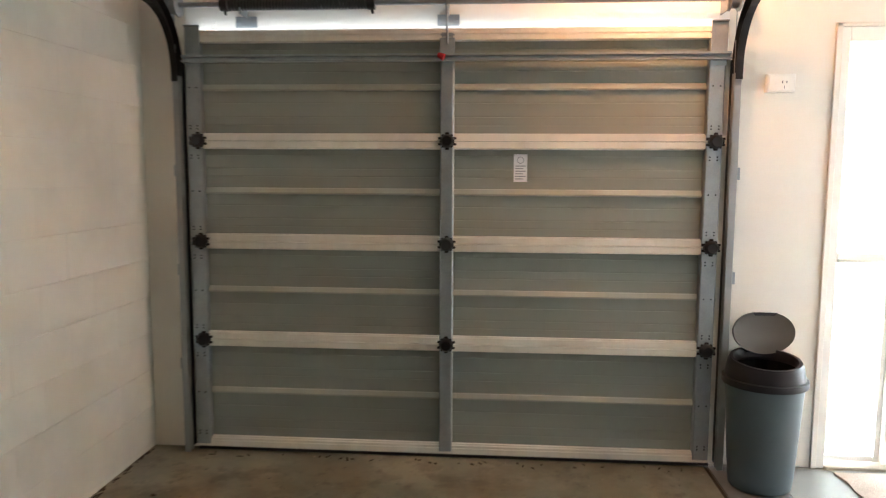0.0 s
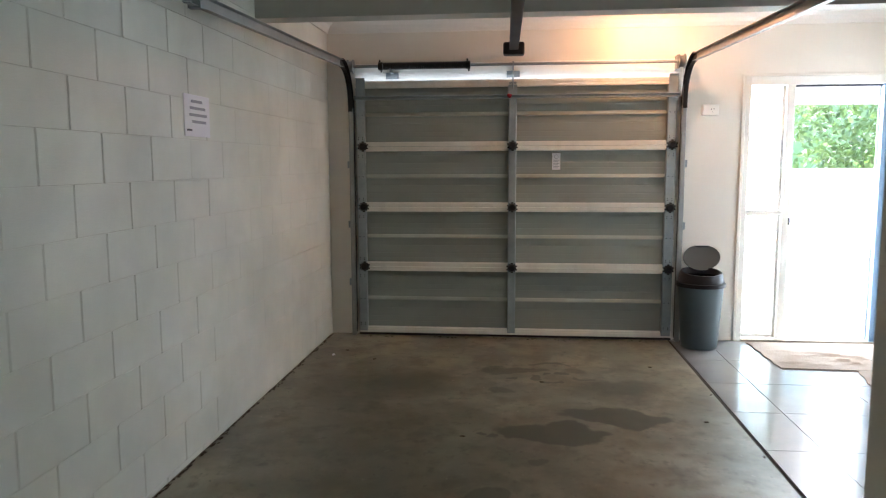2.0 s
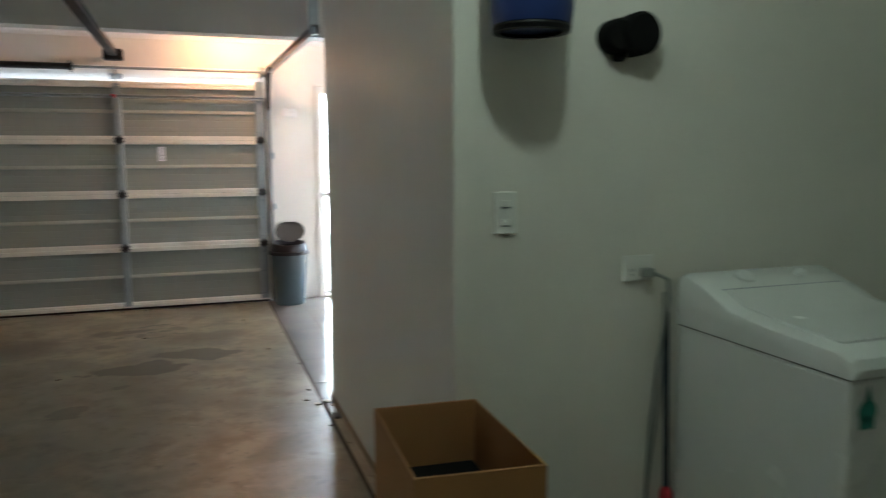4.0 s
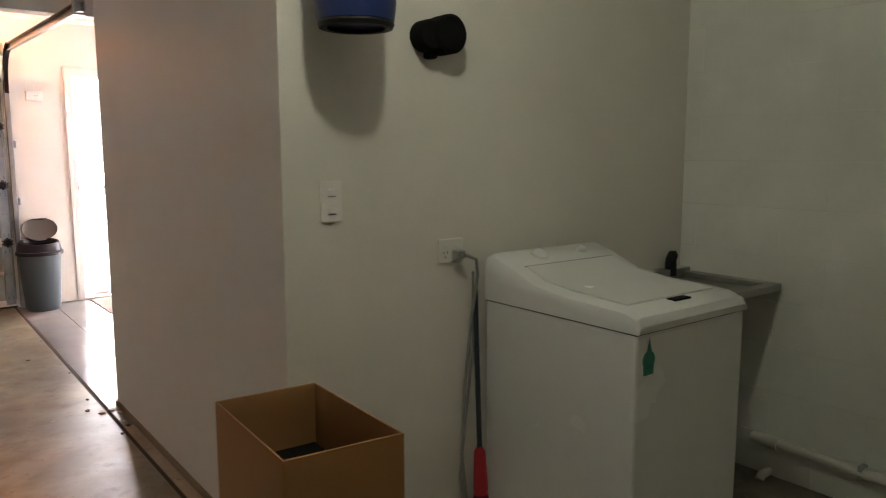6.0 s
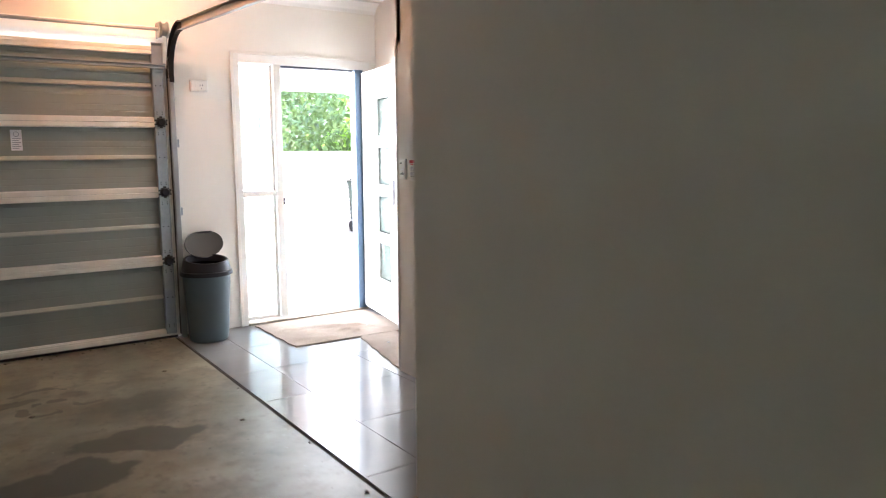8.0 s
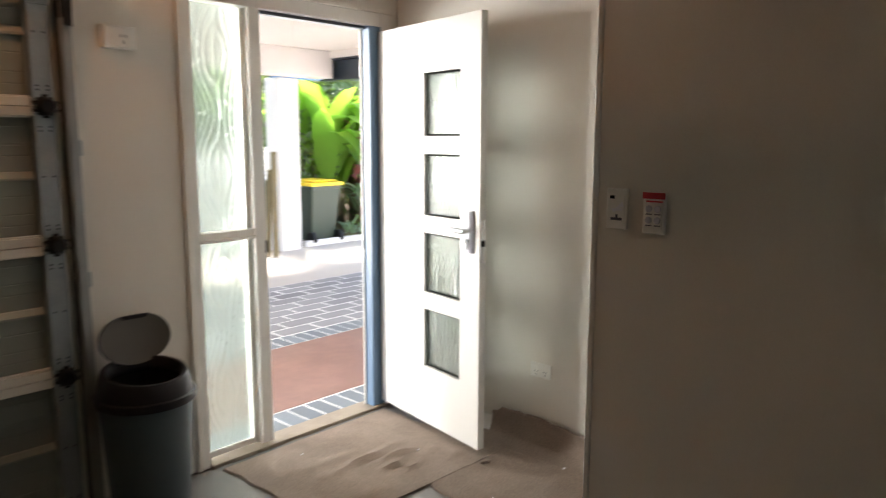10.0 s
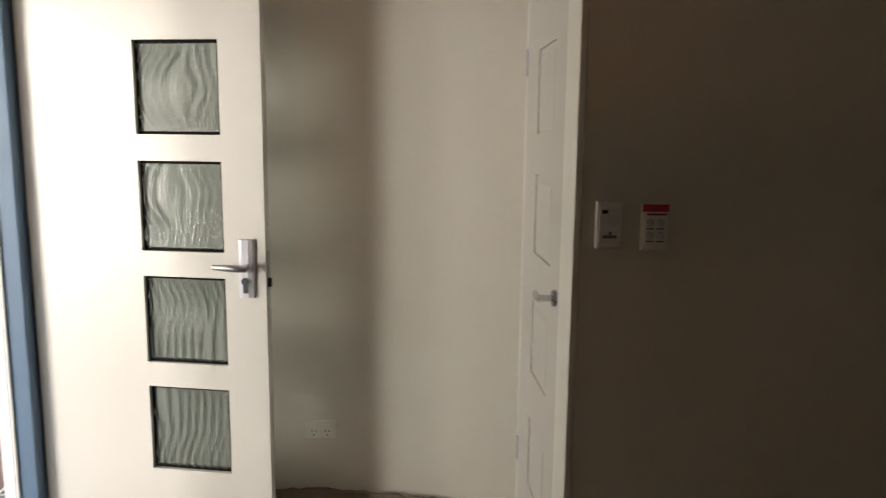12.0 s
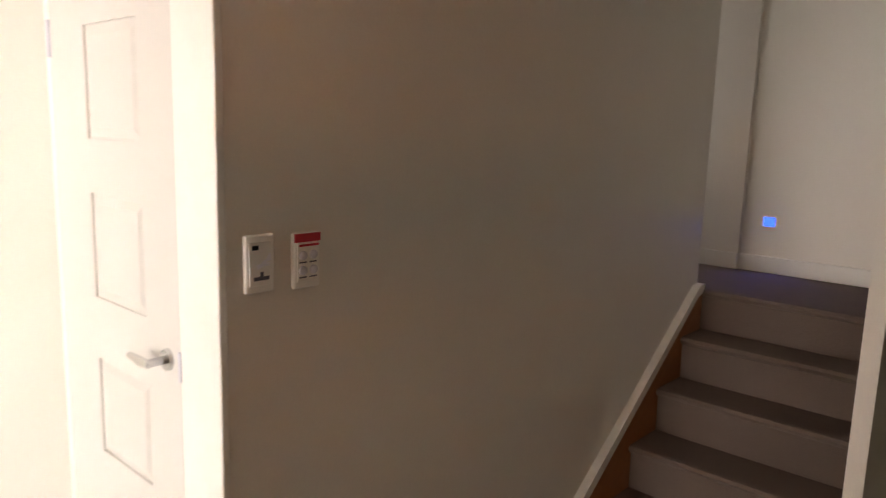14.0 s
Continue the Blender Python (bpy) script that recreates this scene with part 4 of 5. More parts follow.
def doormat(name, corners, z, label, bumps, seed, ribs=0.0, n=40):
    """A floor mat with slight wrinkles, from its four corners."""
    c = [Vector((x, y, 0)) for x, y in corners]
    bm = bmesh.new()
    k = 32
    rnd = random.Random(seed)
    top = []
    for i in range(n + 1):
        row = []
        for j in range(k + 1):
            u, v = i / n, j / k
            p = c[0] * (1 - u) * (1 - v) + c[1] * u * (1 - v) + c[2] * u * v + c[3] * (1 - u) * v
            edge = 0.006 * math.sin(23 * v + seed) * (1 if u in (0, 1) else 0)
            h = z + 0.002 * noise.noise((p.x * 7, p.y * 7, seed)) + ribs * math.sin(6.2832 * p.x / 0.016)
            for bx, by, bl, bw, bh in bumps:
                du, dv = p.x - bx - 0.3 * (p.y - by), p.y - by
                h += 1.1 * bh * math.exp(-(du / (1.25 * bl)) ** 2 - (dv / bw) ** 2)
            row.append(bm.verts.new((p.x + edge, p.y, h)))
        top.append(row)
    for i in range(n):
        for j in range(k):
            bm.faces.new((top[i][j], top[i + 1][j], top[i + 1][j + 1], top[i][j + 1]))
    rim = [top[i][0] for i in range(n + 1)] + [top[n][j] for j in range(1, k + 1)] + [top[i][k] for i in range(n - 1, -1, -1)] + [top[0][j] for j in range(k - 1, 0, -1)]
    low = [bm.verts.new((v.co.x, v.co.y, 0.001)) for v in rim]
    for i in range(len(rim)):
        bm.faces.new((rim[i], rim[(i + 1) % len(rim)], low[(i + 1) % len(rim)], low[i]))
    return single(name, bm, RUG, label, "mat", smooth=True, group="mats inside the front door")


doormat("doormat", [(1.875, 2.94), (2.86, 2.90), (2.90, 3.74), (1.865, 3.73)], 0.010, "worn brown mat with wrinkles on the tiles", [(2.35, 3.32, 0.10, 0.020, 0.020), (2.50, 3.24, 0.09, 0.018, 0.022), (2.42, 3.18, 0.08, 0.016, 0.016), (2.05, 3.45, 0.05, 0.02, 0.012), (2.2, 3.05, 0.07, 0.02, 0.010), (2.28, 3.42, 0.09, 0.015, 0.014), (2.56, 3.34, 0.07, 0.014, 0.012), (2.33, 3.24, 0.06, 0.012, 0.014), (2.48, 3.10, 0.07, 0.014, 0.012), (2.64, 3.16, 0.05, 0.016, 0.012), (2.12, 3.30, 0.04, 0.014, 0.010), (2.72, 3.04, 0.03, 0.02, 0.012), (2.02, 3.10, 0.08, 0.018, 0.010)], 1, n=90)
doormat("carpet_offcut", [(2.22, 2.05), (3.05, 2.03), (3.06, 3.30), (2.40, 2.905)], 0.009, "brown carpet offcut curled against the wall", [(2.8, 2.5, 0.08, 0.03, 0.01)], 2, 0.0014, 200)
for sx, sy, sw in ((2.62, 3.20, 0.008), (2.20, 3.58, 0.006), (2.93, 2.55, 0.010), (2.62, 2.36, 0.008), (2.48, 2.62, 0.007)):
    ob = scrap(sx, sy, sw, sw * 0.6, 0.004, PAPER, "lint_scrap", "tiny white lint scrap on the mats")
    ob.location.z = 0.013
clump = scrap(2.74, 2.87, 0.035, 0.018, 0.014, RUG, "carpet_tuft", "loose brown tuft of frayed carpet")
clump.location.z = 0.010
def carpet_lip():
    """The edge of the offcut, bent up against the wall."""
    rnd = random.Random(8)
    bm = bmesh.new()
    n, prev = 36, None
    for k in range(n + 1):
        t = k / n
        y = 2.06 + 1.02 * t
        h = 0.075 + 0.080 * min(1, t * 1.4) + rnd.uniform(-0.004, 0.004) - (0.03 if t > 0.97 else 0)
        xw = XR - 0.018
        prof = [(xw - 0.14, 0.010), (xw - 0.075, 0.014), (xw - 0.038, 0.028), (xw - 0.018, h * 0.5), (xw - 0.012, h * 0.8), (xw - 0.014, h), (xw - 0.004, h + 0.003), (xw, h * 0.7), (xw, 0.001), (xw - 0.14, 0.001)]
        ring = [bm.verts.new((u + rnd.uniform(-0.002, 0.002) * (v > 0.02), y, v)) for u, v in prof]
        if prev:
            for q in range(len(prof)):
                bm.faces.new((prev[q], prev[(q + 1) % len(prof)], ring[(q + 1) % len(prof)], ring[q]))
        else:
            bm.faces.new(ring)
        prev = ring
    bm.faces.new(prev)
    return single("carpet_edge", bm, RUG, "brown carpet edge turned up against the wall", "carpet", smooth=True)


carpet_lip()


def wall_plate(name, place, label, red):
    """A control panel on the stair wall; place is its lower far corner (y, z)."""
    y, z = place
    w, h = 0.072, 0.126
    g = thing(name, (XW - 0.01, y + w / 2, z), label, "wall switch", "panels on the stair wall")
    pl = part("plate", boxes((XW - 0.014, XW, y, y + w, z, z + h), bevel=0.004), PLATE, g)
    part("face", boxes((XW - 0.0165, XW - 0.0135, y + 0.008, y + w - 0.008, z + 0.016, z + h - 0.016), bevel=0.001), PLATE, g)
    xf = XW - 0.017
    if red:
        part("red_band", boxes((XW - 0.0175, XW - 0.0135, y + 0.001, y + w - 0.001, z + h - 0.020, z + h - 0.001)), RED, g, "red header band")
        part("red_line", boxes((xf - 0.001, xf + 0.001, y + 0.006, y + w - 0.012, z + h - 0.030, z + h - 0.025)), RED, g)
        for i in range(2):
            for j in range(2):
                cy, cz = y + 0.022 + 0.028 * i, z + 0.042 + 0.034 * j
                part("button", tube(bmesh.new(), [(xf + 0.001, cy, cz), (xf - 0.004, cy, cz), (xf - 0.006, cy, cz)], [0.0105, 0.010, 0.006], 16), SILVERPAINT, g, "round push button", smooth=True)
                part("caption", boxes((xf - 0.0006, xf + 0.001, cy - 0.010, cy + 0.010, cz - 0.0175, cz - 0.0145)), INK, g)
    else:
        part("display", boxes((xf - 0.001, xf + 0.001, y + w - 0.030, y + w - 0.014, z + h - 0.032, z + h - 0.022), bevel=0.0008), BLACK, g)
        torn = bmesh.new()
        for a, b, c in (((0.010, 0.070), (0.034, 0.066), (0.014, 0.088)), ((0.008, 0.066), (0.050, 0.064), (0.046, 0.052)), ((0.012, 0.058), (0.044, 0.060), (0.030, 0.072))):
            v = [torn.verts.new((xf - 0.0015 - 0.003 * (k == 1), y + p[0], z + p[1])) for k, p in enumerate((a, b, c))]
            torn.faces.new(v)
        bmesh.ops.solidify(torn, geom=torn.faces[:], thickness=0.0006)
        part("torn_sticker", torn, PAPER, g, "torn white sticker")
        part("print", boxes((xf - 0.0006, xf + 0.001, y + 0.016, y + w - 0.018, z + 0.028, z + 0.036), (xf - 0.0006, xf + 0.001, y + 0.030, y + 0.038, z + 0.036, z + 0.046)), INK, g)
    return g


wall_plate("wall_control", (1.888, 1.262), "white wall control plate with a torn sticker", False)
wall_plate("alarm_panel", (1.765, 1.256), "white push-button panel with a red band", True)


def power_point(name, place, axis, w, h, label, group=""):
    """A double power point; axis names the wall's normal."""
    g = thing(name, place, label, "power point", group)
    x, y, z = place
    def bx(u0, u1, v0, v1, d0, d1, bevel=0.0):
        if axis == "-x":
            return boxes((x - d1, x - d0, y + u0, y + u1, z + v0, z + v1), bevel=bevel)
        return boxes((x + u0, x + u1, y - d1, y - d0, z + v0, z + v1), bevel=bevel)
    part("plate", bx(0, w, 0, h, 0, 0.010, 0.003), PLATE, g)
    vertical = h > w
    for k in range(2):
        c = (0.28 + 0.44 * k)
        u, v = (w / 2, h * c) if vertical else (w * c, h * 0.45)
        if vertical:
            part("switch", bx(u - 0.013, u + 0.013, v - 0.010, v + 0.010, 0.009, 0.015, 0.002), PLATE, g)
            # Grey bar painted in as the shadow under each rocker.
            part("switch_shade_line", bx(u - 0.014, u + 0.014, v - 0.0135, v - 0.0105, 0.0095, 0.0112), GREYINKSHADE, g)
        else:
            part("switch", bx(u - 0.006, u + 0.006, v + 0.012, v + 0.026, 0.009, 0.013, 0.001), PLATE, g)
        if not vertical:
            s = bx(u - 0.009, u - 0.006, v - 0.006, v + 0.003, 0.0095, 0.0105)
            for q in ((u + 0.006, u + 0.009, v - 0.006, v + 0.003), (u - 0.0015, u + 0.0015, v - 0.022, v - 0.013)):
                box(s, *((x - 0.0105, x - 0.0095, y + q[0], y + q[1], z + q[2], z + q[3]) if axis == "-x" else (x + q[0], x + q[1], y - 0.0105, y - 0.0095, z + q[2], z + q[3])))
            part("slots", s, INK, g)
    return g


power_point("power_point", (XR, 2.737, 0.361), "-x", 0.120, 0.074, "white double power point low on the wall")


# ---- white inner door ----
def inner_door():
    g = thing("door_2", (2.69, 2.02, 0), "white moulded four-panel inner door, shut", "door")
    tagged(g, kind="structure")
    x0, x1, y = 2.395, 3.062, 2.006
    lf = bmesh.new()
    box(lf, x0, x1, y - 0.035, y - 0.008, 0.01, 2.045)
    a, b = 2.556, 2.846
    panels = [(0.275, 0.540), (0.712, 0.979), (1.149, 1.429), (1.568, 1.852)]
    box(lf, x0, a, y - 0.008, y, 0.01, 2.045), box(lf, b, x1, y - 0.008, y, 0.01, 2.045)
    prev = 0.01
    for z0, z1 in panels + [(2.045, None)]:
        box(lf, a, b, y - 0.008, y, prev, z0)
        prev = z1
    leaf = part("leaf", lf, DOORWHITE, g)
    for z0, z1 in panels:
        p = bmesh.new()
        q = 0.018
        lo = [p.verts.new((u, y - 0.0075, v)) for u, v in ((a + q * 0.4, z0 + q * 0.4), (b - q * 0.4, z0 + q * 0.4), (b - q * 0.4, z1 - q * 0.4), (a + q * 0.4, z1 - q * 0.4))]
        hi = [p.verts.new((u, y - 0.001, v)) for u, v in ((a + q * 1.6, z0 + q * 1.6), (b - q * 1.6, z0 + q * 1.6), (b - q * 1.6, z1 - q * 1.6), (a + q * 1.6, z1 - q * 1.6))]
        for k in range(4):
            p.faces.new((lo[k], lo[(k + 1) % 4], hi[(k + 1) % 4], hi[k]))
        p.faces.new(hi)
        part("raised_panel", p, DOORWHITE, leaf)
    h = bmesh.new()
    hx, hz = 2.452, 1.070
    tube(h, [(hx, y, hz), (hx, y + 0.010, hz)], [0.027, 0.025], 20)
    tube(h, [(hx, y + 0.008, hz), (hx, y + 0.055, hz)], 0.010, 12)
    tube(h, [(hx - 0.008, y + 0.052, hz), (hx + 0.03, y + 0.054, hz), (hx + 0.065, y + 0.050, hz - 0.001), (hx + 0.10, y + 0.046, hz - 0.003)], [0.010, 0.011, 0.009, 0.008], 12)
    part("handle", h, CHROME, leaf, "brushed steel lever handle", smooth=True)
    for z in (0.32, 1.83):
        part("hinge", boxes((x1 - 0.004, x1 + 0.012, y - 0.004, y + 0.008, z - 0.05, z + 0.05), bevel=0.003), SILVERPAINT, g)
    part("jamb", boxes((2.352, 2.392, 1.955, y + 0.002, 0, 2.05), (x1 + 0.002, XR - 0.001, 1.955, y + 0.002, 0, 2.05), (2.352, XR - 0.001, 1.955, y + 0.002, 2.05, 2.08), bevel=0.002), TRIM, g)
    part("architrave", boxes((XW - 0.004, 2.358, YE - 0.005, 2.018, 0, 2.13), bevel=0.004), TRIM, g)
    part("architrave", boxes((2.358, XR - 0.001, YE - 0.005, 2.018, 2.07, 2.13), bevel=0.004), TRIM, g)
    part("strike", boxes((2.386, 2.397, y - 0.004, y + 0.006, 1.03, 1.10), bevel=0.001), SILVERPAINT, g)
    return g


inner_door()
setting("wall_over_door", boxes((XW, XR, 1.95, YE, 2.10, H)), WALL, "cream plaster above the white door", "wall")

# skirting boards
def skirting(name, dims):
    return setting(name, boxes(dims, bevel=0.004), TRIM, "white painted skirting board", "skirting")


skirting("baseboard_entry", (XR - 0.014, XR, 2.05, 3.79, 0.0, 0.095))
setting("baseboard_divider", boxes((XD - 0.012, XD, YA, YD, 0.0, 0.035), (XD - 0.012, XS, YD, YD + 0.010, 0.0, 0.035), bevel=0.003), mat("stained_skirt", (0.26, 0.20, 0.13), 0.8, vary=0.3, scale=9), "low dirt-stained strip at the wall foot", "skirting")
skirting("baseboard_landing", (XS, 2.27, YL, YL + 0.016, 0.935, 1.02))
skirting("baseboard_landing_side", (2.27, 3.2, YL + 0.02, YL + 0.034, 0.935, 1.02))


# ---- stairs ----
def staircase():
    g = thing("staircase", (1.8, 0.42, 0), "carpeted stairs rising beside a varnished stringer", "staircase")
    noses = [0.42, 0.21, 0.0, -0.20, -0.385]
    r = 0.187
    xa, xb = XS + 0.001, XW - 0.030
    for k, y in enumerate(noses):
        back = noses[k + 1] - 0.02 if k < 4 else YL
        z = r * (k + 1)
        bm = bmesh.new()
        out = [(y - 0.025, 0.0 if k == 0 else r * k - 0.03), (y - 0.022, z - 0.035), (y - 0.006, z - 0.028), (y, z - 0.014), (y - 0.006, z - 0.003), (y - 0.02, z), (back, z), (back, 0.0 if k == 0 else r * k - 0.03)]
        prism(bm, out, "x", xa, xb if k < 4 else XW - 0.001)
        part("step", bm, CARPET, g)
    part("landing", boxes((XW - 0.001, 3.2, YL, -0.402, 0.7, 0.935)), CARPET, g)
    s = bmesh.new()
    prism(s, [(0.60, 0.0), (0.60, 0.210), (-0.40, 0.955), (-0.40, 0.70), (0.30, 0.0)], "x", XW - 0.028, XW - 0.001)
    part("stringer", s, WOOD, g, "varnished orange-brown timber stringer")
    c = bmesh.new()
    prism(c, [(0.612, 0.0), (0.612, 0.215), (0.606, 0.238), (-0.35, 0.955), (-0.40, 0.96), (-0.40, 0.925), (-0.34, 0.905), (0.575, 0.210), (0.575, 0.0)], "x", XW - 0.036, XW - 0.001)
    part("stringer_cap", c, TRIM, g, "white painted sloping cap moulding")
    return g


staircase()


# Assumed window, never in view, added behind the landing lamp; opaque white pane.
def assumed_landing_window():
    g = thing("window_2", (3.2, -0.72, 1.5), "assumed white framed window, out of view, behind the landing lamp", "window")
    tagged(g, kind="structure")
    x0, x1 = 3.194, 3.209
    part("frame", boxes((x0, x1, -1.02, -0.98, 1.45, 2.25), (x0, x1, -0.46, -0.42, 1.45, 2.25), (x0, x1, -0.98, -0.46, 2.21, 2.25), (x0, x1, -0.98, -0.46, 1.45, 1.49), bevel=0.002), TRIM, g)
    part("pane", boxes((3.202, 3.208, -0.98, -0.46, 1.49, 2.21)), PLATE, g)
    return g


assumed_landing_window()


def step_light():
    g = thing("step_light", (2.134, YL, 1.2), "small glowing blue step light on the landing wall", "step light")
    part("bezel", boxes((2.100, 2.168, YL, YL + 0.006, 1.168, 1.226), bevel=0.003), PLATE, g)
    part("lens", boxes((2.106, 2.162, YL + 0.005, YL + 0.010, 1.174, 1.220), bevel=0.003), glow_mat("blue_led", (0.01, 0.07, 1.0), 0.22), g, "glowing blue lens")
    return g


step_light()


# ---- laundry ----
def washing_machine():
    g = thing("washing_machine", (2.38, -2.22, 0), "white top-loading washing machine with a sloping console", "washing machine")
    x0, x1, y0, y1, zt = 2.078, 2.665, -2.56, -1.875, 0.885
    part("cabinet", boxes((x0, x1, y0, y1, 0.02, zt), bevel=0.012), ENAMEL, g)
    for fx in (x0 + 0.05, x1 - 0.05):
        for fy in (y0 + 0.05, y1 - 0.05):
            part("foot", tube(bmesh.new(), [(fx, fy, 0.0), (fx, fy, 0.025)], 0.022, 12), BLACK, g)
    top = bmesh.new()
    prof = [(y0 - 0.004, zt + 0.0015), (y0 - 0.010, zt + 0.025), (y0 + 0.004, zt + 0.050), (y0 + 0.05, zt + 0.066), (y0 + 0.30, zt + 0.078), (y0 + 0.44, zt + 0.096), (y0 + 0.51, zt + 0.126), (y0 + 0.575, zt + 0.150), (y1 - 0.03, zt + 0.174), (y1 - 0.004, zt + 0.164), (y1, zt + 0.10), (y1, zt + 0.0015)]
    secs = []
    for x, ins in ((x0 - 0.002, 0.022), (x0 + 0.004, 0.008), (x0 + 0.022, 0.0), (x1 - 0.022, 0.0), (x1 - 0.004, 0.008), (x1 + 0.002, 0.022)):
        secs.append([top.verts.new((x, u, max(zt + 0.0015, v - ins))) for u, v in prof])
    for a, b in zip(secs, secs[1:]):
        for k in range(len(prof)):
            top.faces.new((a[k], a[(k + 1) % len(prof)], b[(k + 1) % len(prof)], b[k]))
    top.faces.new(secs[0]), top.faces.new(secs[-1])
    part("top_cover", top, ENAMEL, g, smooth=True)
    # Black filler puts the shade under the top cover into colour.
    part("gap", boxes((x0 + 0.004, x1 - 0.004, y0 + 0.004, y1 - 0.004, zt - 0.004, zt + 0.006)), DARK, g)
    lid = bmesh.new()
    lp = [(y0 + 0.085, zt + 0.074), (y0 + 0.30, zt + 0.086), (y0 + 0.43, zt + 0.100), (y0 + 0.53, zt + 0.136)]
    a = [lid.verts.new((x0 + 0.06, u, v)) for u, v in lp] + [lid.verts.new((x0 + 0.06, u, v - 0.012)) for u, v in lp[::-1]]
    b = [lid.verts.new((x1 - 0.06, u, v)) for u, v in lp] + [lid.verts.new((x1 - 0.06, u, v - 0.012)) for u, v in lp[::-1]]
    for k in range(8):
        lid.faces.new((a[k], a[(k + 1) % 8], b[(k + 1) % 8], b[k]))
    lid.faces.new(a), lid.faces.new(b)
    ld = part("lid", lid, ENAMEL, g, smooth=True)
    # Black slab on the cover stands for the shade of a grip recess.
    part("lid_grip", boxes(((x0 + x1) / 2 - 0.045, (x0 + x1) / 2 + 0.045, y0 + 0.045, y0 + 0.08, zt + 0.060, zt + 0.0705), bevel=0.003), DARK, g, "black lid grip slab carrying its recess shade")
    for kx, kr in ((x0 + 0.19, 0.034), (x0 + 0.42, 0.020)):
        part("dial", tube(bmesh.new(), [(kx, y1 - 0.085, zt + 0.150), (kx, y1 - 0.092, zt + 0.166), (kx, y1 - 0.095, zt + 0.172)], [kr, kr * 0.92, kr * 0.7], 24), ENAMEL, g, smooth=True)
    # Grey strip drawn as the shade line at the lid's rear seam.
    part("lid_seam", boxes((x0 + 0.055, x1 - 0.055, y0 + 0.531, y0 + 0.536, zt + 0.118, zt + 0.1375)), GREYINKSHADE, g)
    part("badge", boxes((x0 + 0.24, x0 + 0.31, y1 - 0.036, y1 - 0.026, zt + 0.166, zt + 0.174)), SILVERPAINT, g)
    st = bmesh.new()
    tube(st, [(x0 + 0.060, y0 - 0.0018, 0.800), (x0 + 0.060, y0 + 0.002, 0.800)], 0.030, 20)
    box(st, x0 + 0.036, x0 + 0.084, y0 - 0.0018, y0 + 0.002, 0.755, 0.790)
    v = [st.verts.new((x0 + 0.060 + u, y0 - 0.0018, w)) for u, w in ((-0.014, 0.822), (0.014, 0.822), (0.0, 0.872))]
    st.faces.new(v)
    part("energy_sticker", st, TEAL, g, "teal drop-shaped sticker")
    return g


washing_machine()


def laundry_tub():
    g = thing("laundry_tub", (3.03, -2.2, 0), "steel laundry tub in a white cabinet beside the washer", "laundry tub")
    x0, x1, y0, y1, z = 2.70, 3.355, -2.33, -1.825, 0.855
    part("cabinet", boxes((x0 + 0.02, x1 - 0.12, y0 + 0.14, y1, 0.0, z - 0.02), bevel=0.004), ENAMEL, g)
    rim = boxes((x0, x1, y0, y0 + 0.05, z - 0.02, z + 0.012), (x0, x1, y1 - 0.06, y1, z - 0.02, z + 0.03), (x0, x0 + 0.05, y0 + 0.05, y1 - 0.06, z - 0.02, z + 0.012), (x1 - 0.05, x1, y0 + 0.05, y1 - 0.06, z - 0.02, z + 0.012), bevel=0.004)
    part("rim", rim, STEEL, g)
    part("bowl", boxes((x0 + 0.05, x1 - 0.05, y0 + 0.05, y1 - 0.06, z - 0.018, z - 0.012)), STEEL, g)
    tap = tube(bmesh.new(), [(3.22, -1.87, z), (3.22, -1.87, z + 0.07), (3.22, -1.88, z + 0.10), (3.22, -1.88, z + 0.115)], [0.028, 0.026, 0.024, 0.014], 12)
    part("tap", tap, BLACK, g, "dark tap", smooth=True)
    return g


laundry_tub()


def carton():
    c = [Vector((1.008, -2.003, 0)), Vector((1.298, -2.020, 0)), Vector((1.284, -2.498, 0)), Vector((0.985, -2.470, 0))]
    g = thing("cardboard_box", (1.14, -2.25, 0), "tall open brown cardboard box", "box")
    h, t = 0.76, 0.006
    mid = sum(c, Vector()) / 4
    for k in range(4):
        a, b = c[k], c[(k + 1) % 4]
        ia, ib = a + (mid - a).normalized() * t * 1.4, b + (mid - b).normalized() * t * 1.4
        bm = bmesh.new()
        lo = [bm.verts.new((p.x, p.y, 0.002)) for p in (a, b, ib, ia)]
        hi = [bm.verts.new((p.x, p.y, h)) for p in (a, b, ib, ia)]
        for q in range(4):
            bm.faces.new((lo[q], lo[(q + 1) % 4], hi[(q + 1) % 4], hi[q]))
        bm.faces.new(lo), bm.faces.new(hi)
        part("side", bm, CARD, g)
    def fl(z, s, name, m, label=""):
        bm = bmesh.new()
        lo = [bm.verts.new((*(mid + (p - mid) * s).xy, z)) for p in c]
        hi = [bm.verts.new((*(mid + (p - mid) * s).xy, z + 0.01)) for p in c]
        for q in range(4):
            bm.faces.new((lo[q], lo[(q + 1) % 4], hi[(q + 1) % 4], hi[q]))
        bm.faces.new(lo), bm.faces.new(hi)
        part(name, bm, m, g, label)
    fl(0.003, 0.97, "bottom", CARD)
    fl(0.585, 0.86, "filling", DARK, "dark filling deep in the box")
    part("label", boxes((0.984, 0.9875, -2.44, -2.36, 0.43, 0.53)), PAPER, g)
    return g


carton()
power_point("light_switch", (1.435, YA, 1.205), "-y", 0.074, 0.130, "white wall switch in the laundry")
power_point("laundry_power_point", (1.897, YA, 1.030), "-y", 0.112, 0.086, "white power point with a plug in the laundry")


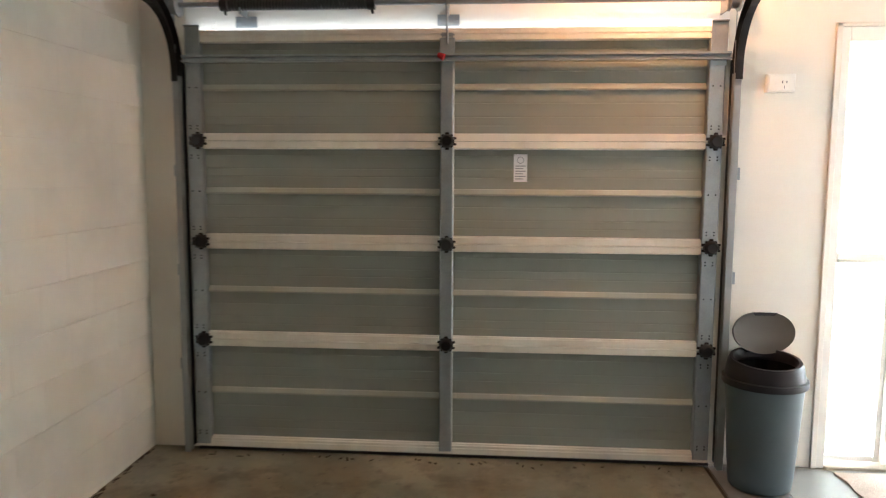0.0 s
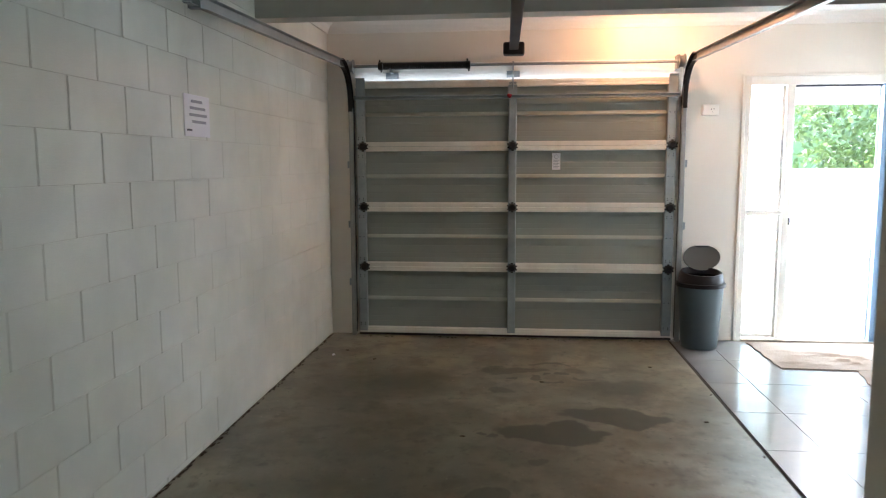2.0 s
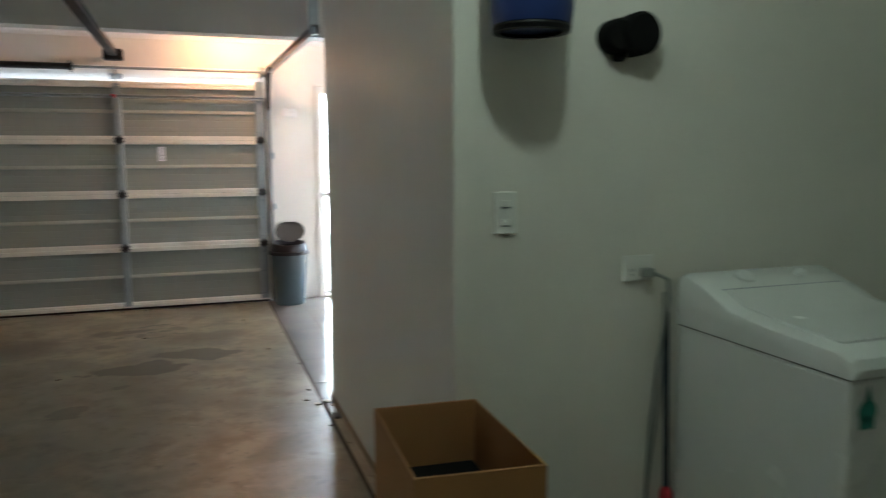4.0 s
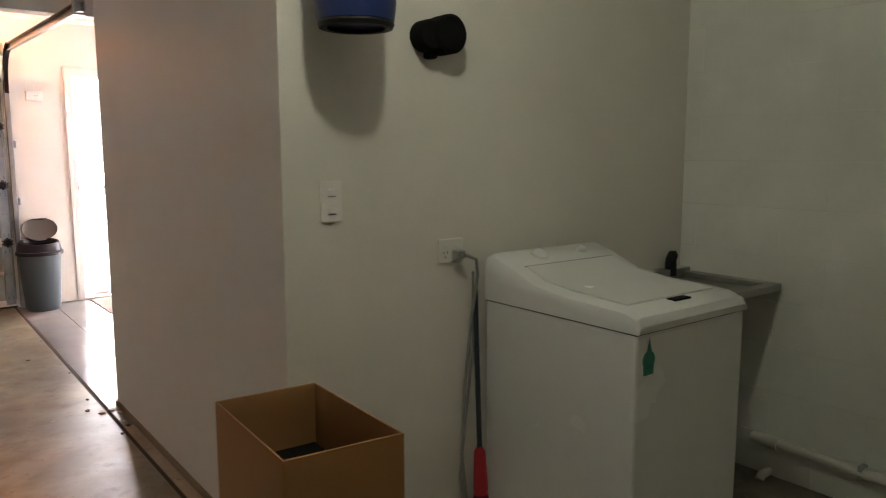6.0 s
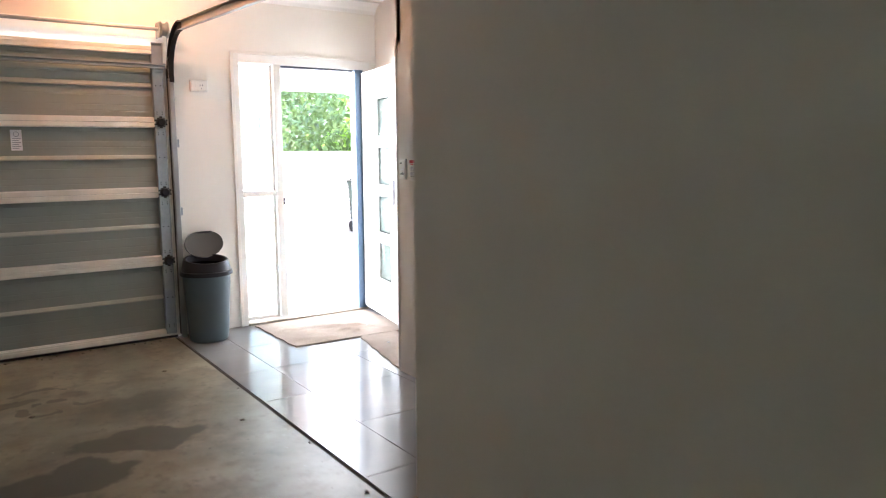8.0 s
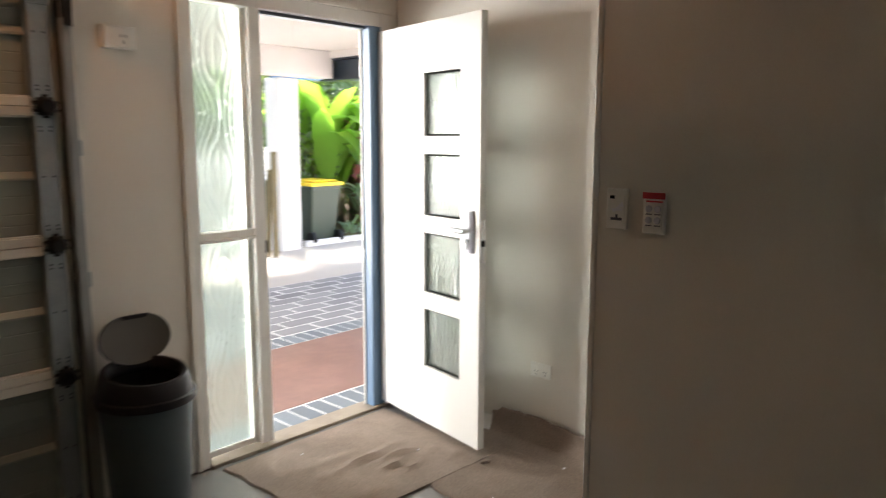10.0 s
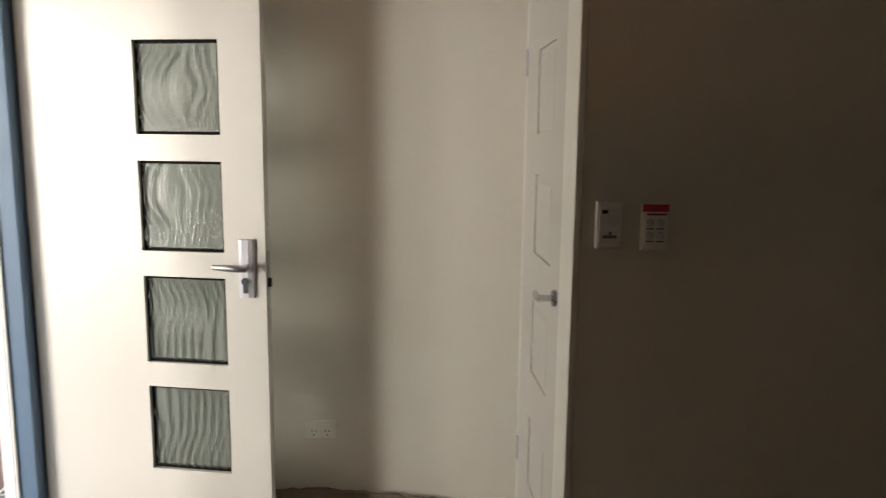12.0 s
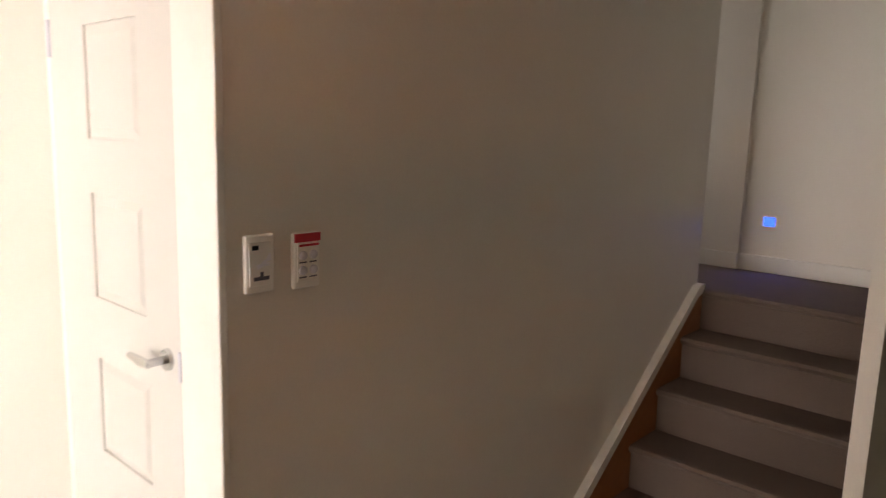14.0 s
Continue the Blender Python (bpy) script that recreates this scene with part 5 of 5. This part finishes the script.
def plug_cord():
    g = thing("appliance_cord", (1.97, YA, 1.06), "grey appliance cord plugged in and hanging down", "cord")
    part("plug", boxes((1.955, 1.995, YA - 0.045, YA - 0.012, 1.045, 1.075), bevel=0.006), CORD, g)
    pts = [(1.985, YA - 0.05, 1.06), (2.03, YA - 0.06, 1.04), (2.045, YA - 0.05, 0.98), (2.03, YA - 0.03, 0.80), (2.01, YA - 0.02, 0.55), (1.995, YA - 0.02, 0.30), (2.01, YA - 0.03, 0.12), (2.06, YA - 0.05, 0.02)]
    part("cable", tube(bmesh.new(), pts, 0.006, 8), CORD, g, smooth=True)
    pts = [(2.04, YA - 0.03, 0.99), (2.05, YA - 0.02, 0.7), (2.015, YA - 0.02, 0.45), (1.99, YA - 0.02, 0.22), (2.02, YA - 0.03, 0.015)]
    part("cable", tube(bmesh.new(), pts, 0.005, 8), CORD, g, smooth=True)
    return g


plug_cord()


def mop():
    g = thing("mop", (2.03, YA - 0.1, 0), "dark-handled mop with a red socket leaning in the corner", "mop")
    a, b = Vector((2.030, YA - 0.10, 0.0)), Vector((2.052, YA - 0.028, 0.92))
    part("handle", tube(bmesh.new(), [a.lerp(b, 0.3), b], 0.010, 10), NAVY, g, smooth=True)
    part("socket", tube(bmesh.new(), [a.lerp(b, 0.16), a.lerp(b, 0.20), a.lerp(b, 0.34), a.lerp(b, 0.36)], [0.026, 0.028, 0.022, 0.012], 14), RED, g, "red plastic socket", smooth=True)
    part("head", tube(bmesh.new(), [a, a.lerp(b, 0.05), a.lerp(b, 0.165)], [0.05, 0.045, 0.027], 14), mat("dark_red_fibre", (0.12, 0.01, 0.012), 0.9), g, smooth=True)
    return g


mop()


def water_filter():
    g = thing("wall_canister", (1.50, -1.95, 1.78), "dark blue cylindrical canister mounted on the laundry wall", "canister")
    cx, cy, z = 1.487, -1.972, 1.785
    part("canister_body", lathe(bmesh.new(), [(0.0, z + 0.012), (0.10, z + 0.012), (0.112, z + 0.02), (0.118, z + 0.06), (0.120, z + 0.40), (0.10, z + 0.43), (0.0, z + 0.44)], cx, cy, 40), BLUEPLASTIC, g, smooth=True)
    part("base_ring", lathe(bmesh.new(), [(0.085, z), (0.108, z), (0.113, z + 0.012), (0.108, z + 0.022), (0.085, z + 0.016)], cx, cy, 40), BLACK, g, smooth=True)
    part("wall_bracket", boxes((cx - 0.05, cx + 0.05, cy + 0.09, YA, z + 0.18, z + 0.26), bevel=0.004), BLACK, g)
    return g


water_filter()


def hose_hook():
    g = thing("wall_hook", (1.87, YA, 1.75), "black rounded double hook on the laundry wall", "hook")
    for cx, r, d, z in ((1.835, 0.052, 0.065, 1.812), (1.908, 0.066, 0.080, 1.820)):
        bm = bmesh.new()
        tube(bm, [(cx, YA - 0.002, z), (cx, YA - d + 0.01, z), (cx, YA - d, z)], [r, r, r * 0.85], 28)
        part("lobe", bm, DARK, g, smooth=True)
    part("stem", boxes((1.838, 1.872, YA - 0.045, YA, 1.738, 1.80), bevel=0.008), DARK, g)
    return g


hose_hook()


def waste_pipe():
    g = thing("waste_pipe", (XB - 0.03, -2.6, 0.14), "white plastic waste pipe along the block wall", "pipe")
    part("run", tube(bmesh.new(), [(XB - 0.03, -2.25, 0.166), (XB - 0.03, -4.2, 0.141)], 0.022, 14), PIPE, g, smooth=True)
    for y in (-2.30, -3.2):
        part("coupling", tube(bmesh.new(), [(XB - 0.03, y, 0.166 + (y + 2.3) * 0.0128), (XB - 0.03, y - 0.07, 0.165 + (y + 2.3) * 0.0128)], 0.029, 14), PIPE, g, smooth=True)
    part("clip", boxes((XB - 0.05, XB, -2.72, -2.70, 0.135, 0.19), bevel=0.003), ZINC, g)
    return g


waste_pipe()
tap = tube(bmesh.new(), [(XB, -2.32, 0.02), (XB - 0.06, -2.32, 0.02), (XB - 0.08, -2.32, 0.0)], [0.018, 0.02, 0.02], 10)
single("floor_tap", tap, PIPE, "small pipe stub low on the block wall", "pipe", smooth=True)


# ---- outside: porch, yard, plants ----
setting("path", boxes((1.2, 12.0, 4.0, 7.45, -0.2, -0.0735)), PAVEJOINT, "paver joints of the entry path", "path")
setting("path_red", boxes((1.2, 12.0, 4.32, 5.44, -0.15, -0.0705), bevel=0.003), REDSLAB, "red oxide concrete band", "path")
setting("garden_bed", boxes((6.85, 30, 9.75, 60, -0.25, -0.02), (-40, 4.0, 10.5, 60, -0.25, -0.04)), SOIL, "dark garden soil", "garden bed")
setting("kerb", boxes((6.85, 12.0, 9.66, 9.75, -0.2, 0.0), bevel=0.01), RENDERED, "low concrete garden edge", "kerb")


def porch_roof():
    g = thing("porch_roof", (2, 6.5, 2.7), "pale porch roof on a bulkhead and steel beam", "roof")
    part("soffit", boxes((-2.2, 7.35, 4.0, 9.75, 2.78, 2.95), (7.05, 7.35, 4.0, 9.55, 2.682, 2.78)), SOFFIT, g)
    part("bulkhead", boxes((-2.2, 7.1, 9.25, 9.55, 2.40, 2.78), bevel=0.01), SOFFIT, g, "beige boxed beam")
    st = bmesh.new()
    for a in ((7.08, 7.32, 4.0, 9.55, 2.37, 2.39), (7.08, 7.32, 4.0, 9.55, 2.66, 2.68), (7.19, 7.21, 4.0, 9.55, 2.39, 2.66)):
        box(st, *a)
    part("steel_beam", st, NAVY, g, "dark blue steel I-beam")
    return g


porch_roof()
setting("wall_outer", boxes((XR + 0.12, 16, 3.85, 4.0, -0.2, 3.2), (-12, XL, 3.85, 4.0, -0.2, 3.2)), RENDERED, "outer house wall", "wall")


def column(x, y, w, h, label):
    return single("column", boxes((x - w / 2, x + w / 2, y - w / 2, y + w / 2, -0.1, h), bevel=0.012), RENDERED, label, "column", group="white columns")


column(6.52, 9.72, 0.34, 2.39, "white rendered square porch column")
column(9.55, 9.20, 0.36, 2.44, "white rendered square carport column")
setting("beam_blue", boxes((6.35, 7.2, 9.62, 9.72, 2.39, 2.52), (9.73, 14.0, 9.16, 9.28, 2.26, 2.42), (9.4, 14, 9.0, 9.4, 2.44, 2.56)), SKYBLUE, "light blue painted beam over the columns", "beam")


def fence(x0, x1, y, h, name):
    """Corrugated sheet fence with sideways ribs."""
    bm = bmesh.new()
    n = int(h / 0.0125)
    prof = [(y + 0.012 * math.sin(k * 2 * math.pi / 6), -0.1 + (h + 0.1) * k / n) for k in range(n + 1)]
    prof += [(u + 0.004, v) for u, v in prof[::-1]]
    p = [bm.verts.new((x0, u, v)) for u, v in prof]
    q = [bm.verts.new((x1, u, v)) for u, v in prof]
    m = len(prof)
    for i in range(m):
        bm.faces.new((p[i], p[(i + 1) % m], q[(i + 1) % m], q[i]))
    g = thing(name, ((x0 + x1) / 2, y, -0.1), "white corrugated steel fence along the garden", "fence", "corrugated fences")
    part("sheet", bm, FENCE, g)
    part("cap", boxes((x0, x1, y - 0.025, y + 0.03, h, h + 0.03), bevel=0.004), FENCE, g)
    k = x0
    while k <= x1:
        part("post", boxes((k - 0.03, k + 0.03, y + 0.03, y + 0.09, -0.1, h), bevel=0.004), FENCE, g)
        k += 2.0
    return g


fence(2.0, 6.9, 10.25, 1.38, "fence")
fence(9.4, 15.4, 9.95, 1.30, "fence")


def wheelie_bin(x, y, lid):
    g = thing("wheelie_bin", (x, y, -0.08), "dark green wheelie bin with a coloured lid", "wheelie bin", "wheelie bins")
    z0 = -0.08
    body = bmesh.new()
    ring = []
    for w, d, z, off in ((0.22, 0.24, z0 + 0.03, 0.02), (0.24, 0.27, z0 + 0.30, 0.01), (0.28, 0.33, z0 + 0.86, 0.0), (0.30, 0.36, z0 + 0.865, 0.0), (0.30, 0.36, z0 + 0.90, 0.0)):
        ring.append([body.verts.new((x + sx * w, y + off + sy * d, z)) for sx, sy in ((-1, -1), (1, -1), (1, 1), (-1, 1))])
    for a, b in zip(ring, ring[1:]):
        for k in range(4):
            body.faces.new((a[k], a[(k + 1) % 4], b[(k + 1) % 4], b[k]))
    body.faces.new(ring[0]), body.faces.new(ring[-1])
    bmesh.ops.bevel(body, geom=[e for e in body.edges], offset=0.012, segments=2, affect="EDGES")
    part("tub", body, BINGREEN, g)
    l = boxes((x - 0.31, x + 0.31, y - 0.38, y + 0.36, z0 + 0.90, z0 + 0.955), (x - 0.24, x + 0.24, y - 0.30, y + 0.30, z0 + 0.955, z0 + 0.99), bevel=0.015)
    part("lid", l, lid, g, "yellow hinged lid" if lid is YELLOW else "dark hinged lid")
    for sx in (-0.26, 0.26):
        part("wheel", tube(bmesh.new(), [(x + sx - 0.03, y - 0.28, z0 + 0.10), (x + sx + 0.03, y - 0.28, z0 + 0.10)], 0.10, 20), BLACK, g)
    part("grip", tube(bmesh.new(), [(x - 0.24, y + 0.40, z0 + 0.88), (x + 0.24, y + 0.40, z0 + 0.88)], 0.016, 8), BINGREEN, g)
    return g


wheelie_bin(7.28, 10.02, YELLOW)
wheelie_bin(6.42, 10.42, BINGREEN)

planter = thing("planter", (8.9, 9.95, 0), "pale stone blocks edging the garden", "planter")
for a in ((8.45, 9.15, 9.80, 10.25, -0.05, 0.22), (9.0, 9.32, 9.7, 9.95, -0.08, 0.12), (8.5, 9.0, 10.1, 10.4, 0.22, 0.55)):
    part("stone", boxes(a, bevel=0.03), STONE, planter)
poles = thing("timber_props", (5.0, 9.0, -0.08), "reddish timber lengths leaning against the column", "timber")
for a, b, r in (((5.98, 9.2, -0.08), (6.20, 9.5, 1.35), 0.04), ((5.93, 9.3, -0.08), (6.14, 9.52, 1.10), 0.035)):
    part("plank", tube(bmesh.new(), [a, b], r, 4), TRUNK, poles)


def paddle_leaf(bm, base, lean, az, length, width, droop):
    """One long leaf with a folded midrib that arches over."""
    d = Vector((math.cos(az), math.sin(az), 0))
    side = Vector((-math.sin(az), math.cos(az), 0))
    n = 7
    prev = None
    for k in range(n + 1):
        t = k / n
        ang = lean + droop * t * t
        p = base + d * (length * (math.sin(lean) * t + droop * t * t * 0.45)) + Vector((0, 0, length * (math.cos(ang) * t)))
        w = width * max(0.04, math.sin(math.pi * min(1, 0.06 + t * 0.94)) ** 0.7 if t < 1 else 0.02)
        wob = 0.05 * width * math.sin(9 * t + az)
        a, m, b = bm.verts.new(p + side * (w + wob) + Vector((0, 0, 0.25 * w))), bm.verts.new(p), bm.verts.new(p - side * (w - wob) + Vector((0, 0, 0.25 * w)))
        if prev:
            bm.faces.new((prev[0], prev[1], m, a)), bm.faces.new((prev[1], prev[2], b, m))
        prev = (a, m, b)


def plant(name, place, label, count, length, width, material, seed, lean=(0.1, 0.7), stem=0.0, flowers=0):
    rnd = random.Random(seed)
    g = thing(name, place, label, "plant", "garden plants")
    base = Vector(place)
    for k in range(count):
        az, ln = rnd.uniform(0, 6.28), rnd.uniform(*lean)
        st = base + Vector((rnd.uniform(-0.15, 0.15), rnd.uniform(-0.15, 0.15), 0))
        top = st + Vector((math.cos(az) * ln * 0.25 * stem, math.sin(az) * ln * 0.25 * stem, stem * rnd.uniform(0.5, 1.05)))
        if stem > 0.05:
            part("stem", tube(bmesh.new(), [st, st.lerp(top, 0.5), top], [0.022, 0.018, 0.012], 6), TRUNK, g, smooth=True)
        bm = bmesh.new()
        L = length * rnd.uniform(0.7, 1.15)
        paddle_leaf(bm, top, ln, az, L, width * rnd.uniform(0.8, 1.2), rnd.uniform(0.3, 1.1))
        part("leaf", bm, material, g, smooth=True)
    for k in range(flowers):
        f = bmesh.new()
        c = base + Vector((rnd.uniform(-0.4, 0.4), rnd.uniform(-0.3, 0.1), rnd.uniform(0.95, 1.15)))
        for q in range(4):
            paddle_leaf(f, c, 0.5, rnd.uniform(0, 6.28), 0.16, 0.02, 0.2)
        part("flower", f, ORANGE, g)
    return g


spots = [(7.7, 10.9), (8.2, 10.7), (8.6, 11.0), (9.2, 11.2), (9.9, 11.3), (8.9, 11.7), (8.0, 11.6), (10.6, 11.4), (7.2, 11.3), (9.5, 10.9)]
for i, (x, y) in enumerate(spots):
    plant("broad_leaf_plant", (x, y, -0.03), "tall bright green broad-leafed tropical plant", 24, 1.6, 0.20, BANANA, 10 + i, (0.04, 0.42), 1.3)
plant("cordyline", (8.95, 10.35, -0.03), "burgundy-leafed cordyline plant in the garden bed", 20, 0.60, 0.085, CORDY, 40, (0.2, 1.1), 1.75)
plant("cordyline", (9.1, 10.6, -0.03), "burgundy-leafed cordyline plant in the garden bed", 14, 0.55, 0.08, CORDY, 44, (0.2, 1.1), 1.35)
for i, (x, y) in enumerate([(8.55, 10.2), (9.0, 10.1), (9.5, 10.35), (9.9, 10.2)]):
    plant("bird_of_paradise", (x, y, -0.03), "grey-green strap-leafed plant with orange flowers", 16, 0.55, 0.07, STRAP, 50 + i, (0.1, 0.8), 0.55, 3 if i in (1, 2) else 0)
for i, (x, y) in enumerate([(8.3, 9.92), (8.75, 9.9), (9.15, 9.98), (7.9, 9.85)]):
    plant("low_plant", (x, y, -0.03), "low strappy green plant at the bed edge", 14, 0.38, 0.03, STRAP if i % 2 else BANANA, 70 + i, (0.2, 1.2), 0.06)


def hedge(name, x0, x1, y0, y1, z0, z1, count, seed, material, size, label):
    """A mass of small leaves round an uneven volume, with gaps."""
    rnd = random.Random(seed)
    verts, faces = [], []
    while len(faces) < count:
        x, y, z = rnd.uniform(x0, x1), rnd.uniform(y0, y1), rnd.uniform(z0, z1)
        if noise.noise((x * 0.9, y * 0.9, z * 0.9 + seed)) + 0.35 * noise.noise((x * 3, y * 3, z * 3)) < -0.08 + 0.5 * max(0, (z - z0) / (z1 - z0) - 0.7):
            continue
        a, t = rnd.uniform(0, 6.28), rnd.uniform(-1.2, 1.2)
        u = Vector((math.cos(a) * math.cos(t), math.sin(a) * math.cos(t), math.sin(t)))
        w = u.orthogonal().normalized()
        w = Matrix.Rotation(rnd.uniform(0, 6.28), 3, u) @ w
        s = size * rnd.uniform(0.6, 1.4)
        p = Vector((x, y, z))
        i = len(verts)
        verts += [p - u * s, p + w * s * 0.42, p + u * s, p - w * s * 0.42]
        faces.append((i, i + 1, i + 2, i + 3))
    me = bpy.data.meshes.new(name)
    me.from_pydata(verts, [], faces)
    me.materials.append(material)
    return tagged(new(name, me), label, "foliage", kind="stuff")


hedge("hedge", 1.5, 9.0, 10.5, 12.5, 0.2, 4.2, 16000, 3, HEDGE, 0.075, "dense mixed green garden hedge")
hedge("hedge", 8.0, 18.0, 11.8, 14.0, 0.0, 4.6, 16000, 5, HEDGE, 0.085, "dense mixed green garden hedge")
hedge("hedge", 9.5, 16.0, 10.3, 11.3, 0.6, 3.4, 7000, 8, HEDGE, 0.07, "dense mixed green garden hedge")
setting("backdrop", boxes((-30, 40, 24, 24.3, -0.3, 5.0)), HEDGE, "distant belt of trees", "trees")


# ---- pieces of floors, paths and walls ----
def piece_mesh(name, w, d, h, material, ch=0.003):
    """A slab w by d by h with a chamfered top, its base at z 0."""
    bm = bmesh.new()
    lo = [bm.verts.new((x, y, 0)) for x, y in ((0, 0), (w, 0), (w, d), (0, d))]
    mi = [bm.verts.new((x, y, h - ch)) for x, y in ((0, 0), (w, 0), (w, d), (0, d))]
    hi = [bm.verts.new((x, y, h)) for x, y in ((ch, ch), (w - ch, ch), (w - ch, d - ch), (ch, d - ch))]
    for a, b in ((lo, mi), (mi, hi)):
        for k in range(4):
            bm.faces.new((a[k], a[(k + 1) % 4], b[(k + 1) % 4], b[k]))
    bm.faces.new(hi)
    return mesh_from(name, bm, material)


def put(name, me, parent, m):
    ob = new(name, me)
    ob.parent = parent
    ob.matrix_basis = m
    return ob


# floor tiles, 600 mm
xs, ys = [1.250, 1.55, 2.15, 2.75, XR], [YD - 0.35, 0.15, 0.75, 1.35, 1.95, 2.55, 3.15, 3.78]
for a, b in zip(xs, xs[1:]):
    for c, d in zip(ys, ys[1:]):
        put("tile", piece_mesh("tile", b - a - 0.003, d - c - 0.003, 0.006, TILE, 0.0008), floor2, pose(a + 0.0015, c + 0.0015, -0.006 + random.uniform(0, 0.0006)))

# paving: headers along the red band, stretchers beyond
paving = thing("paving", (4, 6, -0.08), "grey and blue pavers outside the front door", "paving")
tagged(paving, kind="structure")
header = piece_mesh("paver", 0.117, 0.295, 0.03, BLUEPAVER, 0.004)
for k in range(22):
    ob = put("paver", header, paving, pose(2.0 + 0.126 * k, 4.01, -0.102 + random.uniform(0, 0.002)))
    ob.matrix_parent_inverse = paving.matrix_basis.inverted()
header2 = piece_mesh("paver", 0.109, 0.230, 0.03, BLUEPAVER, 0.004)
for k in range(48):
    ob = put("paver", header2, paving, pose(2.6 + 0.118 * k, 5.45, -0.102 + random.uniform(0, 0.002)))
    ob.matrix_parent_inverse = paving.matrix_basis.inverted()
stretcher = piece_mesh("paver", 0.382, 0.177, 0.03, PAVER, 0.004)
for r in range(9):
    for k in range(20):
        ob = put("paver", stretcher, paving, pose(2.8 + 0.40 * k + (0.2 if r % 2 else 0.0), 5.70 + 0.195 * r, -0.102 + random.uniform(0, 0.002)))
        ob.matrix_parent_inverse = paving.matrix_basis.inverted()


def block_mesh(name, length, height):
    """A painted block face in the y-z plane, proud of its joints."""
    bm = bmesh.new()
    c, t = 0.0008, 0.005
    def ring(i, x):
        return [bm.verts.new((x, y, z)) for y, z in ((i, i), (length - i, i), (length - i, height - i), (i, height - i))]
    a, b, d = ring(0, 0), ring(0, t - c), ring(c, t)
    for p, q in ((a, b), (b, d)):
        for k in range(4):
            bm.faces.new((p[k], p[(k + 1) % 4], q[(k + 1) % 4], q[k]))
    bm.faces.new(d)
    return mesh_from(name, bm, BLOCK)


def lay_blocks(parent, x, sign, y0, y1, first_z, joint_y, start_row, upright, rises):
    shared = {}
    row, z = start_row, first_z
    while z < H:
        lo, hi = max(z, 0.0), min(z + 0.2, H)
        y = joint_y + (0.2 if row % 2 else 0.0)
        while y > y0:
            y -= 0.4
        while y < y1:
            a, b = max(y, y0), min(y + 0.4, y1)
            if b - a > 0.03:
                gap = random.choice((0.002, 0.004, 0.008, 0.012, upright)) if a < 1.0 and upright > 0.002 else (0.0004 if upright > 0.002 else 0.001)
                rise = random.choice(rises)
                key = (round(b - a - gap, 4), round(hi - lo - rise, 4))
                if key not in shared:
                    shared[key] = block_mesh("block", *key)
                jitter = random.uniform(-0.0005, 0.0005)
                m = pose(x + jitter - 0.005, a + gap / 2, lo + rise / 2) if sign > 0 else pose(x + 0.005 + jitter, a + gap / 2, lo + rise / 2) @ Matrix.Diagonal((-1, 1, 1, 1))
                put("block", shared[key], parent, m)
            y += 0.4
        row, z = row + 1, z + 0.2


lay_blocks(wall_left, XL, 1, YB, YF, -0.17, -0.525, 0, 0.014, (0.0006, 0.0012, 0.002))
lay_blocks(wall_blocks, XB, -1, YB, YA, -0.016, -2.1, 0, 0.0015, (0.003, 0.004, 0.005))
